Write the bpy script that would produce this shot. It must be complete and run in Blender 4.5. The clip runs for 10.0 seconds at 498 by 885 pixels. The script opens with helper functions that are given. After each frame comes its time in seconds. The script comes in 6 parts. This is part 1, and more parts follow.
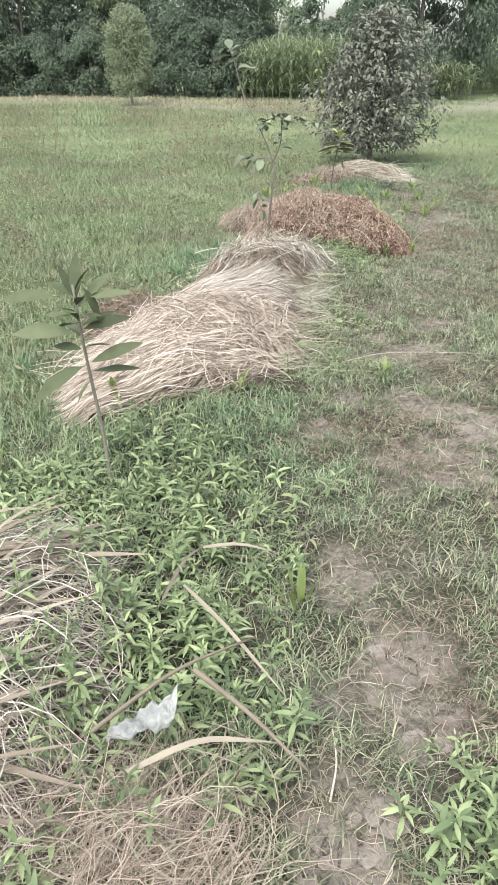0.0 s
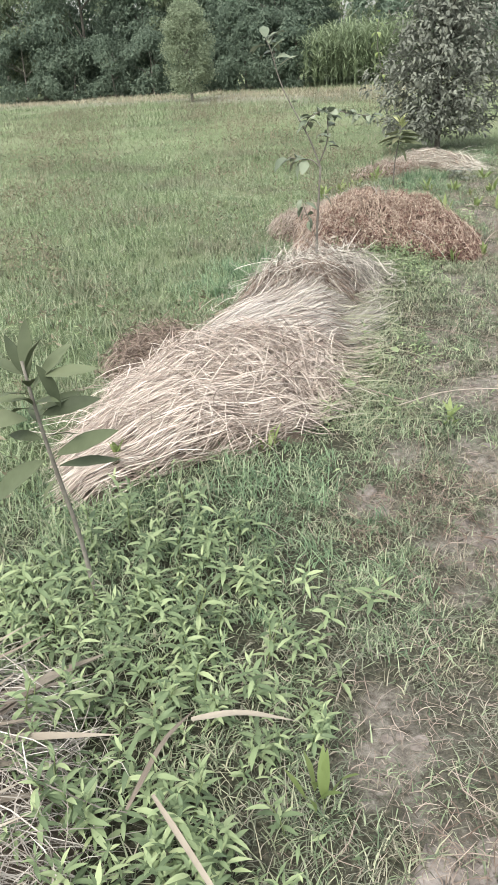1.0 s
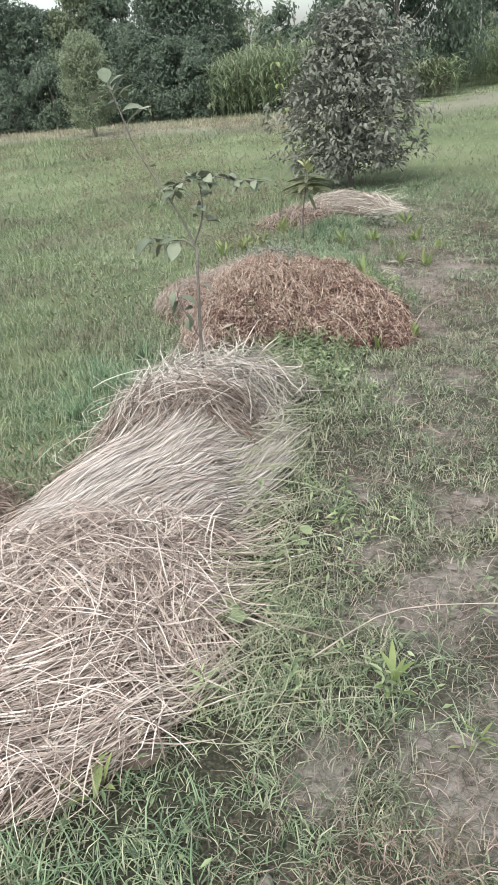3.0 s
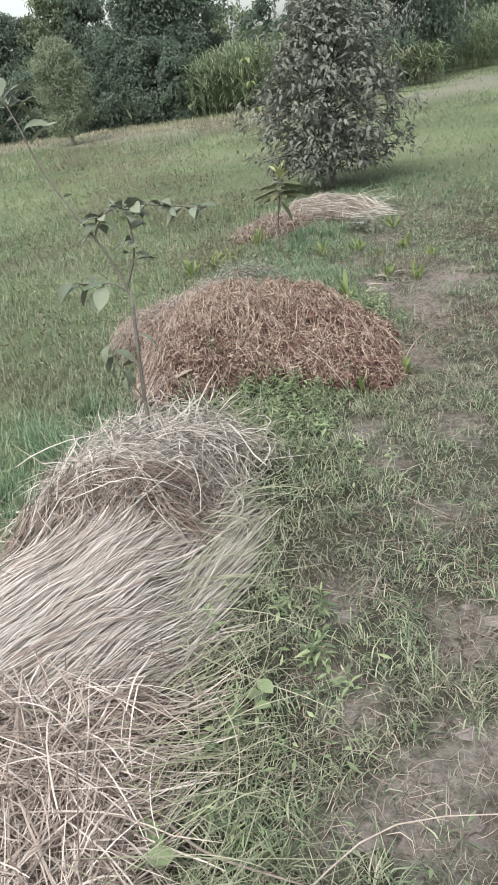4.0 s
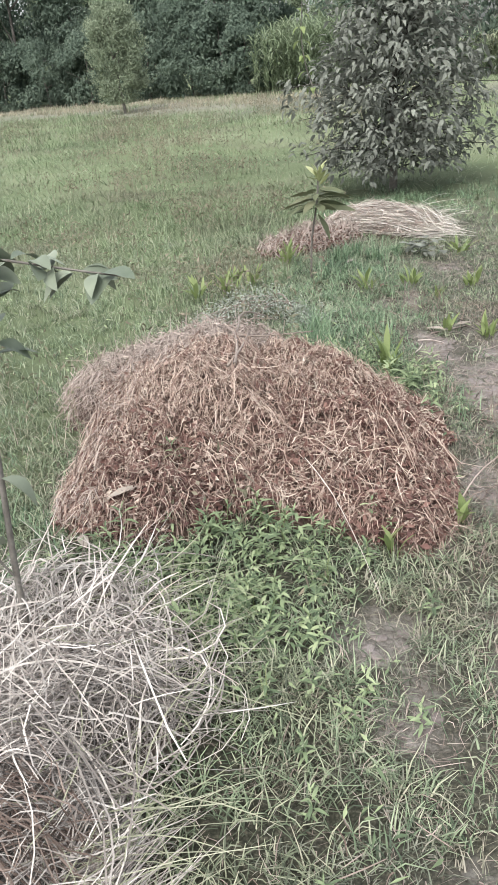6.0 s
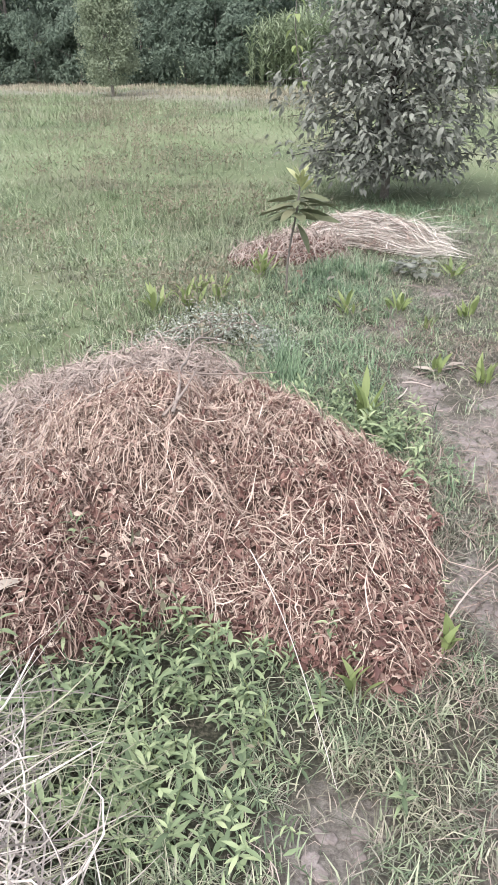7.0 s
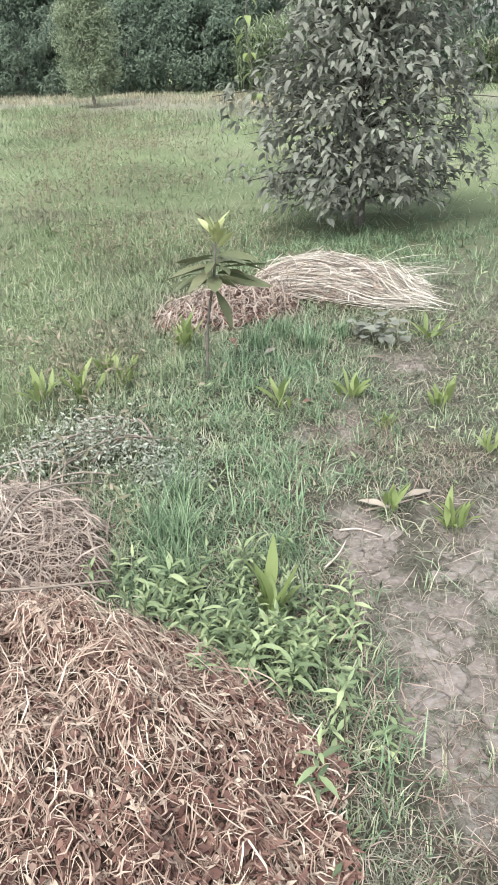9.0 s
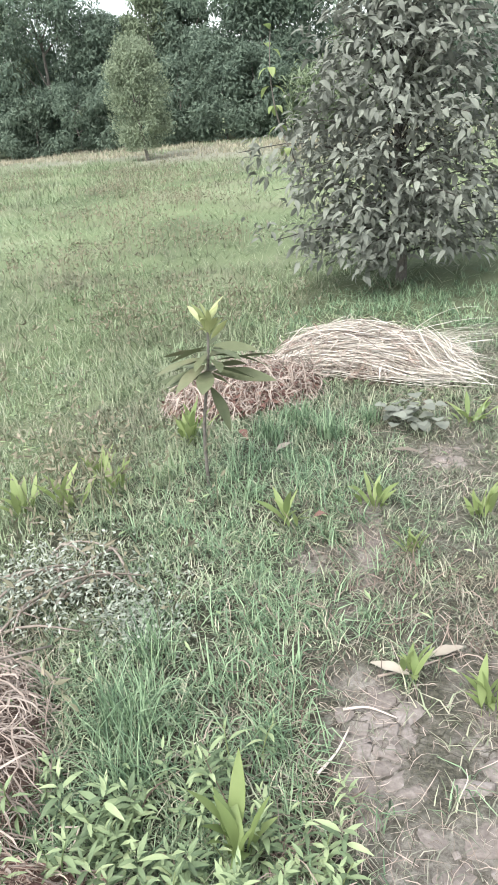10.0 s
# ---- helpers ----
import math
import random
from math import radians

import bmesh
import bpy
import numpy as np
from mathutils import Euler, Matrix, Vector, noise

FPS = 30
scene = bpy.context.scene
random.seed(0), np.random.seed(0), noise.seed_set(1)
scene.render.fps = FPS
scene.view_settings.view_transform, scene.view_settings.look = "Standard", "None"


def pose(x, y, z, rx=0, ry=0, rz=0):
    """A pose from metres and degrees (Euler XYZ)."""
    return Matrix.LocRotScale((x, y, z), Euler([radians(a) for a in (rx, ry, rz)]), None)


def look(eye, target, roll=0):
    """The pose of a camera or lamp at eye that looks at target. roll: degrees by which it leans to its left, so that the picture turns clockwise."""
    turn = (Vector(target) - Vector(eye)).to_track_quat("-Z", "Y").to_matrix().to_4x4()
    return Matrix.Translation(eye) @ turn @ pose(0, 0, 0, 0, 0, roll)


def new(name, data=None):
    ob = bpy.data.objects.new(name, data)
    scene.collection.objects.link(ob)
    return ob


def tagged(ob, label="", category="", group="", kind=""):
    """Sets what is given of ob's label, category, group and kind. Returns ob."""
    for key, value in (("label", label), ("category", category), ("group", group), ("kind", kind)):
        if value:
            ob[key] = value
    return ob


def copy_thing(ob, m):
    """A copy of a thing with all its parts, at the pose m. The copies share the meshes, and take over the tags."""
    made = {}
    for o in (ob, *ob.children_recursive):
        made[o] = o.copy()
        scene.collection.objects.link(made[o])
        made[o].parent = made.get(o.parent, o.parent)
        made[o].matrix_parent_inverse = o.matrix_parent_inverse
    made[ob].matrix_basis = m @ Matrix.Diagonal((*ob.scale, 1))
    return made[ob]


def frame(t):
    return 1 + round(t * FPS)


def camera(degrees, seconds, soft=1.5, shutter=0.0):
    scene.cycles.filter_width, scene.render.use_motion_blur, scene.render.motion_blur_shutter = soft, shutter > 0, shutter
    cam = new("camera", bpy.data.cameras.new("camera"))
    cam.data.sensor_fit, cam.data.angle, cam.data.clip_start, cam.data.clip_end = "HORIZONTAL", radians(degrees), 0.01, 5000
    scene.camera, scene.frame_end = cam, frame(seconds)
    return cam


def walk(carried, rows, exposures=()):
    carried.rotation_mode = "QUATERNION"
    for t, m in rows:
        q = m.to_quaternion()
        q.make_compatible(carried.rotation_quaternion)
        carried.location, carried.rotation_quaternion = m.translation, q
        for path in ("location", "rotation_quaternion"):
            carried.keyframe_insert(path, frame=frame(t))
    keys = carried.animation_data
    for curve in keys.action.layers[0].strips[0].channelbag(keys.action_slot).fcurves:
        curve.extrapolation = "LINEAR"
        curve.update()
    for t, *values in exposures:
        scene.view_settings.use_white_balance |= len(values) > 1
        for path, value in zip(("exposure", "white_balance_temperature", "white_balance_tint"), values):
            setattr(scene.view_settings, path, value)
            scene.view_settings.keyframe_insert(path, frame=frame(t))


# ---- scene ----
cam = camera(35.7, 10.0, soft=1.4)
PATH = [
    (0, (0.542, 0.411, 1.5), (0.407, 2.196, 0.608), -0.9),
    (0.5, (0.598, 0.733, 1.486), (0.305, 2.498, 0.593), -5.1),
    (1, (0.662, 1.122, 1.494), (0.335, 2.876, 0.591), -4.9),
    (1.5, (0.694, 1.449, 1.506), (0.494, 3.242, 0.641), -1.8),
    (2, (0.713, 1.803, 1.503), (0.528, 3.57, 0.585), -4.5),
    (2.5, (0.737, 2.278, 1.52), (0.617, 4.1, 0.704), -5.5),
    (2.7, (0.761, 2.411, 1.547), (0.61, 4.204, 0.675), -5.4),
    (3.8, (0.935, 3.154, 1.537), (0.752, 4.953, 0.683), -9.9),
    (4, (0.97, 3.355, 1.522), (0.784, 5.145, 0.65), -9.9),
    (4.5, (1.09, 3.733, 1.517), (0.877, 5.535, 0.676), -9.2),
    (5, (1.152, 4.146, 1.513), (0.949, 5.96, 0.696), -6.5),
    (5.5, (1.115, 4.461, 1.495), (0.853, 6.247, 0.635), -7.2),
    (6.8, (1.155, 5.378, 1.382), (0.87, 7.124, 0.448), -3.4),
    (7, (1.15, 5.472, 1.378), (0.921, 7.232, 0.456), -1.6),
    (7.5, (1.193, 5.719, 1.358), (0.875, 7.43, 0.373), -5.3),
    (8, (1.31, 6.025, 1.375), (1.015, 7.77, 0.442), -7.3),
    (8.5, (1.444, 6.252, 1.413), (1.163, 7.982, 0.45), -12.0),
    (8.9, (1.46, 6.56, 1.4), (1.19, 8.33, 0.5), -2.8),
    (9, (1.455, 6.63, 1.395), (1.192, 8.388, 0.478), -3.6),
    (9.5, (1.542, 6.946, 1.361), (1.133, 8.666, 0.426), -6.5),
    (10, (1.622, 7.209, 1.429), (1.188, 8.982, 0.61), -7.1),
]
EXPOSURES = [(0.0, 1.66, 6750, 1.0), (1.5, 1.53, 6750, 2.5), (2.5, 1.44, 6550, 3.5), (4.0, 1.23, 6550, 4.0), (4.5, 1.25, 6550, 4.0), (5.5, 1.38, 6450, 5.0), (7.0, 1.68, 6350, 11.5), (7.5, 1.73, 6250, 13.5), (8.5, 1.66, 6400, 5.0), (9.0, 1.74, 6500, 3.5), (9.5, 1.76, 6450, 0.5), (10.0, 1.9, 6400, 3.5)]
walk(cam, [(t, look(eye, target, roll)) for t, eye, target, roll in PATH], EXPOSURES)

# ---- world, sun, exposure ----
SUN_EL, SUN_AZ = 58.0, 200.0
world = bpy.data.worlds.new("overcast_sky")
scene.world = world
world.use_nodes = True
wn, wl = world.node_tree.nodes, world.node_tree.links
sky = wn.new("ShaderNodeTexSky")
sky.sky_type = "NISHITA"
sky.sun_disc = False
sky.sun_elevation, sky.sun_rotation = radians(SUN_EL), radians(SUN_AZ)
sky.dust_density, sky.air_density = 4.0, 1.0
veil = wn.new("ShaderNodeHueSaturation")
veil.inputs["Saturation"].default_value = 0.3
wl.new(sky.outputs[0], veil.inputs["Color"])
wl.new(veil.outputs[0], wn["Background"].inputs["Color"])
wn["Background"].inputs["Strength"].default_value = 0.15
sun = new("sun", bpy.data.lights.new("sun", "SUN"))
sun.data.energy, sun.data.angle, sun.data.color = 0.5, radians(40), (1.0, 0.98, 0.95)
sun.rotation_euler = (radians(90 - SUN_EL), 0, radians(180 - SUN_AZ))

# ---- materials ----
rng = np.random.default_rng(7)


def mat(name, cols, rough=0.7, scale=30.0, mix=0.4, bump=0.0, glow=0.0, spec=0.3, patches=None, patch_scale=2.0, patch_most=0.8):
    """Colours cols, dark to light, spread by chance over pieces and by two sizes of noise; glow: light let through thin leaves; patches: a second row of colours that takes over in wide drifts."""
    m = bpy.data.materials.new(name)
    m.use_nodes = True
    n, l = m.node_tree.nodes, m.node_tree.links
    b = n["Principled BSDF"]
    out = n["Material Output"]
    geo = n.new("ShaderNodeNewGeometry")
    info = n.new("ShaderNodeObjectInfo")
    add = n.new("ShaderNodeMath")
    add.operation = "ADD"
    l.new(geo.outputs["Random Per Island"], add.inputs[0])
    l.new(info.outputs["Random"], add.inputs[1])
    wrap = n.new("ShaderNodeMath")
    wrap.operation = "FRACT"
    l.new(add.outputs[0], wrap.inputs[0])
    fine = n.new("ShaderNodeTexNoise")
    fine.inputs["Scale"].default_value = scale
    fine.inputs["Detail"].default_value = 4
    l.new(geo.outputs["Position"], fine.inputs["Vector"])
    wide = n.new("ShaderNodeTexNoise")
    wide.inputs["Scale"].default_value = max(0.6, scale / 14)
    l.new(geo.outputs["Position"], wide.inputs["Vector"])
    two = n.new("ShaderNodeMix")
    two.inputs[0].default_value = 0.5
    l.new(fine.outputs[0], two.inputs[2])
    l.new(wide.outputs[0], two.inputs[3])
    spread = n.new("ShaderNodeMapRange")
    spread.inputs[1].default_value, spread.inputs[2].default_value = 0.3, 0.7
    l.new(two.outputs[0], spread.inputs[0])
    fac = n.new("ShaderNodeMix")
    fac.inputs[0].default_value = mix
    l.new(wrap.outputs[0], fac.inputs[2])
    l.new(spread.outputs[0], fac.inputs[3])
    ramp = n.new("ShaderNodeValToRGB")
    els = ramp.color_ramp.elements
    while len(els) < len(cols):
        els.new(0.5)
    for k, c in enumerate(cols):
        els[k].position, els[k].color = 0.08 + 0.84 * k / (len(cols) - 1), (*c, 1)
    l.new(fac.outputs[0], ramp.inputs[0])
    colour = ramp.outputs[0]
    if patches:
        other = n.new("ShaderNodeValToRGB")
        els = other.color_ramp.elements
        while len(els) < len(patches):
            els.new(0.5)
        for k, c in enumerate(patches):
            els[k].position, els[k].color = 0.08 + 0.84 * k / (len(patches) - 1), (*c, 1)
        l.new(fac.outputs[0], other.inputs[0])
        drift = n.new("ShaderNodeTexNoise")
        drift.inputs["Scale"].default_value, drift.inputs["Detail"].default_value = patch_scale, 5
        l.new(geo.outputs["Position"], drift.inputs["Vector"])
        reach = n.new("ShaderNodeMapRange")
        reach.inputs[1].default_value, reach.inputs[2].default_value, reach.inputs[4].default_value = 0.46, 0.62, patch_most
        l.new(drift.outputs[0], reach.inputs[0])
        over = n.new("ShaderNodeMix")
        over.data_type = "RGBA"
        l.new(reach.outputs[0], over.inputs[0])
        l.new(ramp.outputs[0], over.inputs[6])
        l.new(other.outputs[0], over.inputs[7])
        colour = over.outputs[2]
    l.new(colour, b.inputs["Base Color"])
    b.inputs["Roughness"].default_value = rough
    b.inputs["Specular IOR Level"].default_value = spec
    if bump:
        bm = n.new("ShaderNodeBump")
        bm.inputs["Strength"].default_value = bump
        bm.inputs["Distance"].default_value = 0.01
        l.new(fine.outputs[0], bm.inputs["Height"])
        l.new(bm.outputs[0], b.inputs["Normal"])
    if glow:
        t = n.new("ShaderNodeBsdfTranslucent")
        l.new(colour, t.inputs["Color"])
        mx = n.new("ShaderNodeMixShader")
        mx.inputs[0].default_value = glow
        l.new(b.outputs[0], mx.inputs[1])
        l.new(t.outputs[0], mx.inputs[2])
        l.new(mx.outputs[0], out.inputs["Surface"])
    return m


M_GRASS = mat("grass_blades", [(0.046, 0.065, 0.042), (0.112, 0.151, 0.092), (0.20, 0.254, 0.155), (0.315, 0.364, 0.24), (0.45, 0.415, 0.325)], 0.55, 9.0, 0.28, glow=0.2, spec=0.3, patches=[(0.055, 0.05, 0.036), (0.13, 0.115, 0.082), (0.24, 0.212, 0.16), (0.38, 0.338, 0.268)], patch_scale=2.6, patch_most=0.45)
M_PATHGRASS = mat("worn_grass", [(0.07, 0.078, 0.056), (0.135, 0.148, 0.108), (0.22, 0.222, 0.176), (0.34, 0.308, 0.262)], 0.6, 9.0, 0.28, glow=0.15, patches=[(0.055, 0.05, 0.036), (0.13, 0.115, 0.082), (0.24, 0.212, 0.16), (0.38, 0.338, 0.268)], patch_scale=3.4)
M_FIELD = mat("meadow_grass", [(0.094, 0.123, 0.0652), (0.141, 0.185, 0.0996), (0.197, 0.25, 0.142), (0.261, 0.306, 0.192), (0.35, 0.34, 0.25)], 0.65, 3.0, 0.35, glow=0.25, patches=[(0.1, 0.098, 0.07), (0.165, 0.158, 0.115), (0.24, 0.225, 0.17)], patch_scale=0.9, patch_most=0.85)
M_FORB = mat("meadow_forbs", [(0.0859, 0.0711, 0.0574), (0.138, 0.135, 0.0859), (0.207, 0.184, 0.132), (0.298, 0.246, 0.19)], 0.7, 1.0, 0.4, glow=0.15)
M_DRYBAND = mat("dry_field_margin", [(0.20, 0.185, 0.13), (0.30, 0.268, 0.20), (0.40, 0.355, 0.285)], 0.8, 0.6, 0.5, glow=0.15)
M_BRIGHT = mat("lush_grass", [(0.06, 0.094, 0.06), (0.12, 0.18, 0.108), (0.195, 0.278, 0.165), (0.29, 0.375, 0.235)], 0.55, 8.0, 0.25, glow=0.25, spec=0.3)
M_WEED = mat("weed_leaf", [(0.0817, 0.113, 0.0656), (0.154, 0.202, 0.112), (0.247, 0.305, 0.168), (0.391, 0.444, 0.258)], 0.55, 20, 0.3, bump=0.2, glow=0.28, spec=0.3)
M_WEEDSTEM = mat("weed_stem", [(0.10, 0.14, 0.06), (0.18, 0.2, 0.09)], 0.6, 30)
M_DOCK = mat("dock_leaf", [(0.142, 0.189, 0.0738), (0.209, 0.261, 0.101), (0.285, 0.333, 0.149)], 0.55, 18, 0.35, bump=0.3, glow=0.4)
M_STRAW = mat("pale_straw", [(0.106, 0.0795, 0.0678), (0.297, 0.235, 0.207), (0.498, 0.42, 0.379), (0.721, 0.641, 0.594)], 0.6, 22.0, 0.28, glow=0.08)
M_STRAWGREY = mat("weathered_straw", [(0.0915, 0.0781, 0.0708), (0.268, 0.234, 0.213), (0.45, 0.406, 0.372), (0.68, 0.625, 0.58)], 0.7, 22.0, 0.28, glow=0.06)
M_SHEAF = mat("cream_straw", [(0.184, 0.152, 0.136), (0.388, 0.338, 0.313), (0.543, 0.49, 0.461), (0.679, 0.632, 0.609)], 0.6, 22.0, 0.3, glow=0.08)
M_CREAM = mat("yellowish_cream_straw", [(0.18, 0.154, 0.126), (0.388, 0.348, 0.302), (0.541, 0.498, 0.448), (0.668, 0.631, 0.585)], 0.6, 22.0, 0.3, glow=0.08)
M_STRAWGREEN = mat("half_dried_grass", [(0.17, 0.178, 0.115), (0.275, 0.28, 0.19), (0.40, 0.39, 0.295)], 0.6, 6.0, 0.3, glow=0.12)
M_LITTER = mat("brown_mulch", [(0.0892, 0.0539, 0.0465), (0.173, 0.11, 0.0904), (0.285, 0.2, 0.166), (0.428, 0.334, 0.277), (0.594, 0.509, 0.429)], 0.8, 26.0, 0.3, glow=0.06)
M_LITTERTAN = mat("tan_mulch", [(0.238, 0.165, 0.132), (0.4, 0.306, 0.252), (0.572, 0.479, 0.409)], 0.75, 30.0, 0.4, glow=0.08)
M_LITTERRED = mat("reddish_dead_leaves", [(0.0789, 0.041, 0.0372), (0.153, 0.082, 0.0692), (0.238, 0.141, 0.115)], 0.75, 20.0, 0.4, bump=0.3, glow=0.08)
M_LITTERGREY = mat("grey_dead_stems", [(0.153, 0.116, 0.0979), (0.283, 0.227, 0.198), (0.448, 0.378, 0.336)], 0.8, 16.0, 0.4)
M_CORE = mat("packed_mulch", [(0.0424, 0.0269, 0.0227), (0.0886, 0.0571, 0.0454), (0.154, 0.109, 0.0874)], 0.9, 60.0, 0.9, bump=0.8)
# straw core painted darker than the stems, as the shade in their gaps
M_STRAWCORE = mat("gap_shaded_straw", [(0.055, 0.042, 0.034), (0.11, 0.086, 0.07), (0.19, 0.152, 0.125)], 0.9, 60.0, 0.9, bump=0.8)
M_CANE = mat("dry_cane_leaf", [(0.13, 0.105, 0.088), (0.22, 0.183, 0.152), (0.31, 0.268, 0.226), (0.40, 0.357, 0.31)], 0.65, 14.0, 0.4, bump=0.3, glow=0.1)
M_CANEPALE = mat("sun_bleached_cane_leaf", [(0.17, 0.135, 0.11), (0.28, 0.235, 0.195), (0.39, 0.34, 0.29)], 0.65, 14.0, 0.4, bump=0.3, glow=0.1)
M_BAG = mat("torn_white_plastic", [(0.171, 0.175, 0.186), (0.31, 0.315, 0.329), (0.527, 0.53, 0.542)], 0.45, 60, 0.85, bump=0.8, glow=0.3, spec=0.3)
M_BARK = mat("grey_bark", [(0.075, 0.066, 0.057), (0.14, 0.126, 0.112), (0.22, 0.20, 0.178)], 0.85, 50, 0.8, bump=0.6)
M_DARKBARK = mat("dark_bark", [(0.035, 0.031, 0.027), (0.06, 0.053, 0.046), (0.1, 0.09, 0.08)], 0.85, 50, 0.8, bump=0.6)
M_TWIG = mat("dead_wood", [(0.14, 0.11, 0.095), (0.23, 0.19, 0.165), (0.34, 0.295, 0.26)], 0.8, 40, 0.7, bump=0.4)
M_BROADLEAF = mat("broad_dark_leaf", [(0.045, 0.055, 0.033), (0.068, 0.081, 0.047), (0.094, 0.11, 0.065), (0.13, 0.145, 0.088)], 0.6, 25, 0.35, bump=0.3, glow=0.1, spec=0.2)
M_OLIVE = mat("olive_leaf", [(0.0612, 0.072, 0.0396), (0.09, 0.103, 0.0562), (0.122, 0.133, 0.0756), (0.166, 0.158, 0.101)], 0.55, 25, 0.35, bump=0.3, glow=0.15, spec=0.25)
M_YOUNG = mat("young_yellow_leaf", [(0.18, 0.215, 0.09), (0.27, 0.29, 0.135), (0.35, 0.36, 0.20)], 0.5, 25, 0.35, bump=0.2, glow=0.22)
M_CITRUS = mat("grey_green_leaf", [(0.09, 0.112, 0.078), (0.15, 0.172, 0.124), (0.235, 0.26, 0.195)], 0.5, 25, 0.35, bump=0.2, glow=0.12, spec=0.3)
M_BUSH = mat("dusky_bush_leaf", [(0.136, 0.14, 0.124), (0.17, 0.177, 0.153), (0.204, 0.212, 0.181), (0.25, 0.26, 0.222)], 0.75, 12, 0.25, bump=0.2, glow=0.3, spec=0.14)
M_SILVER = mat("wilted_silvery_leaf", [(0.132, 0.144, 0.114), (0.24, 0.258, 0.216), (0.408, 0.432, 0.372)], 0.65, 20, 0.3, glow=0.1)
# dark end lifted and contrast narrowed: distance haze put into the leaf colour
M_TREE = mat("tree_foliage", [(0.0974, 0.127, 0.104), (0.131, 0.168, 0.132), (0.168, 0.211, 0.163), (0.208, 0.251, 0.197)], 0.9, 0.7, 0.4, glow=0.5, spec=0.06)
M_TREELIGHT = mat("light_tree_foliage", [(0.113, 0.137, 0.0945), (0.152, 0.183, 0.122), (0.189, 0.222, 0.149), (0.225, 0.259, 0.18)], 0.8, 0.7, 0.4, glow=0.35, spec=0.1)
M_WILLOW = mat("feathery_foliage", [(0.18, 0.215, 0.151), (0.238, 0.276, 0.192), (0.302, 0.337, 0.238)], 0.85, 0.8, 0.4, glow=0.35, spec=0.08)
M_MAIZE = mat("tall_crop_leaf", [(0.13, 0.163, 0.10), (0.175, 0.217, 0.13), (0.22, 0.266, 0.165), (0.28, 0.318, 0.215)], 0.6, 0.8, 0.35, glow=0.3, spec=0.2)
M_OLDMULCH = mat("old_brown_mulch", [(0.06, 0.04, 0.033), (0.12, 0.085, 0.07), (0.21, 0.16, 0.135), (0.33, 0.27, 0.235)], 0.85, 30, 0.4)
M_THATCH = mat("dead_thatch", [(0.0625, 0.05, 0.0413), (0.125, 0.1, 0.0825), (0.225, 0.185, 0.156), (0.362, 0.312, 0.269)], 0.85, 20, 0.35)
M_POLE = mat("concrete_pole", [(0.16, 0.17, 0.165), (0.22, 0.23, 0.22)], 0.8, 5, 0.8)
M_MUD = mat("dried_mud", [(0.0989, 0.0831, 0.0769), (0.169, 0.144, 0.134), (0.262, 0.232, 0.223)], 0.95, 70, 0.75, bump=0.5, spec=0.15)


def smooth(a, b, v):
    t = np.clip((np.asarray(v, float) - a) / (b - a), 0, 1)
    return t * t * (3 - 2 * t)


def wob(x, y, f, seed=0.0):
    """Cheap smooth noise in -1 to 1."""
    return (np.sin(f * (x * 1.0 + 0.31 * y) + seed) + np.sin(f * (0.83 * y - 0.47 * x) * 1.31 + 2.1 + seed) + np.sin(f * (x * 0.61 + y * 0.77) * 1.93 + 4.4 + seed * 1.7)) / 3


# Bare dried-mud patches: centre, half sizes.
BARE = [(0.82, 2.0, 0.19, 0.27), (0.64, 1.48, 0.13, 0.2), (0.68, 2.45, 0.1, 0.16), (1.10, 3.28, 0.24, 0.28), (1.36, 3.62, 0.22, 0.25),
        (0.77, 3.93, 0.08, 0.15), (1.12, 3.86, 0.18, 0.22), (0.64, 3.52, 0.1, 0.12), (1.38, 5.70, 0.1, 0.12), (0.97, 4.82, 0.08, 0.1),
        (1.58, 6.40, 0.12, 0.16), (1.51, 8.60, 0.11, 0.26), (1.43, 9.40, 0.08, 0.34), (1.69, 8.08, 0.16, 0.42), (1.72, 10.1, 0.12, 0.14),
        (1.97, 8.62, 0.26, 0.34), (1.27, 9.31, 0.06, 0.07), (1.30, 6.88, 0.07, 0.07), (1.55, 7.25, 0.10, 0.2),
        (1.04, 4.5, 0.2, 0.16), (1.22, 4.62, 0.16, 0.2), (0.88, 4.98, 0.07, 0.08), (1.22, 6.15, 0.09, 0.1), (1.17, 6.42, 0.12, 0.14), (0.98, 5.3, 0.08, 0.12), (1.35, 5.1, 0.14, 0.16)]


def field_edge(x):
    """Where the meadow ends before the trees."""
    return np.interp(x, [-30, -14, -6, -1.7, 1.5, 5], [38, 37.5, 33.5, 30.0, 29, 29])


def bare(x, y):
    v = np.zeros(np.broadcast(x, y).shape)
    for cx, cy, rx, ry in BARE:
        d = np.hypot((x - cx) / rx, (y - cy) / ry) + 0.5 * wob(x, y, 19, cx) + 0.35 * wob(x, y, 53, cy)
        v = np.maximum(v, 1 - smooth(0.7, 1.25, d))
    # worn track further off to the east
    d = np.abs(y - (24.6 + 0.35 * (x - 5))) / 2.0 + 0.4 * wob(x, y, 1.6)
    v = np.maximum(v, 0.85 * (1 - smooth(0.5, 1.2, d)) * smooth(3.2, 4.6, x))
    # dry strip before the trees
    d = np.abs(y - field_edge(x) + 3.2) / 3.0 + 0.4 * wob(x, y, 1.1)
    return np.maximum(v, 0.8 * (1 - smooth(0.5, 1.2, d)) * (1 - smooth(1.0, 3.0, x)))


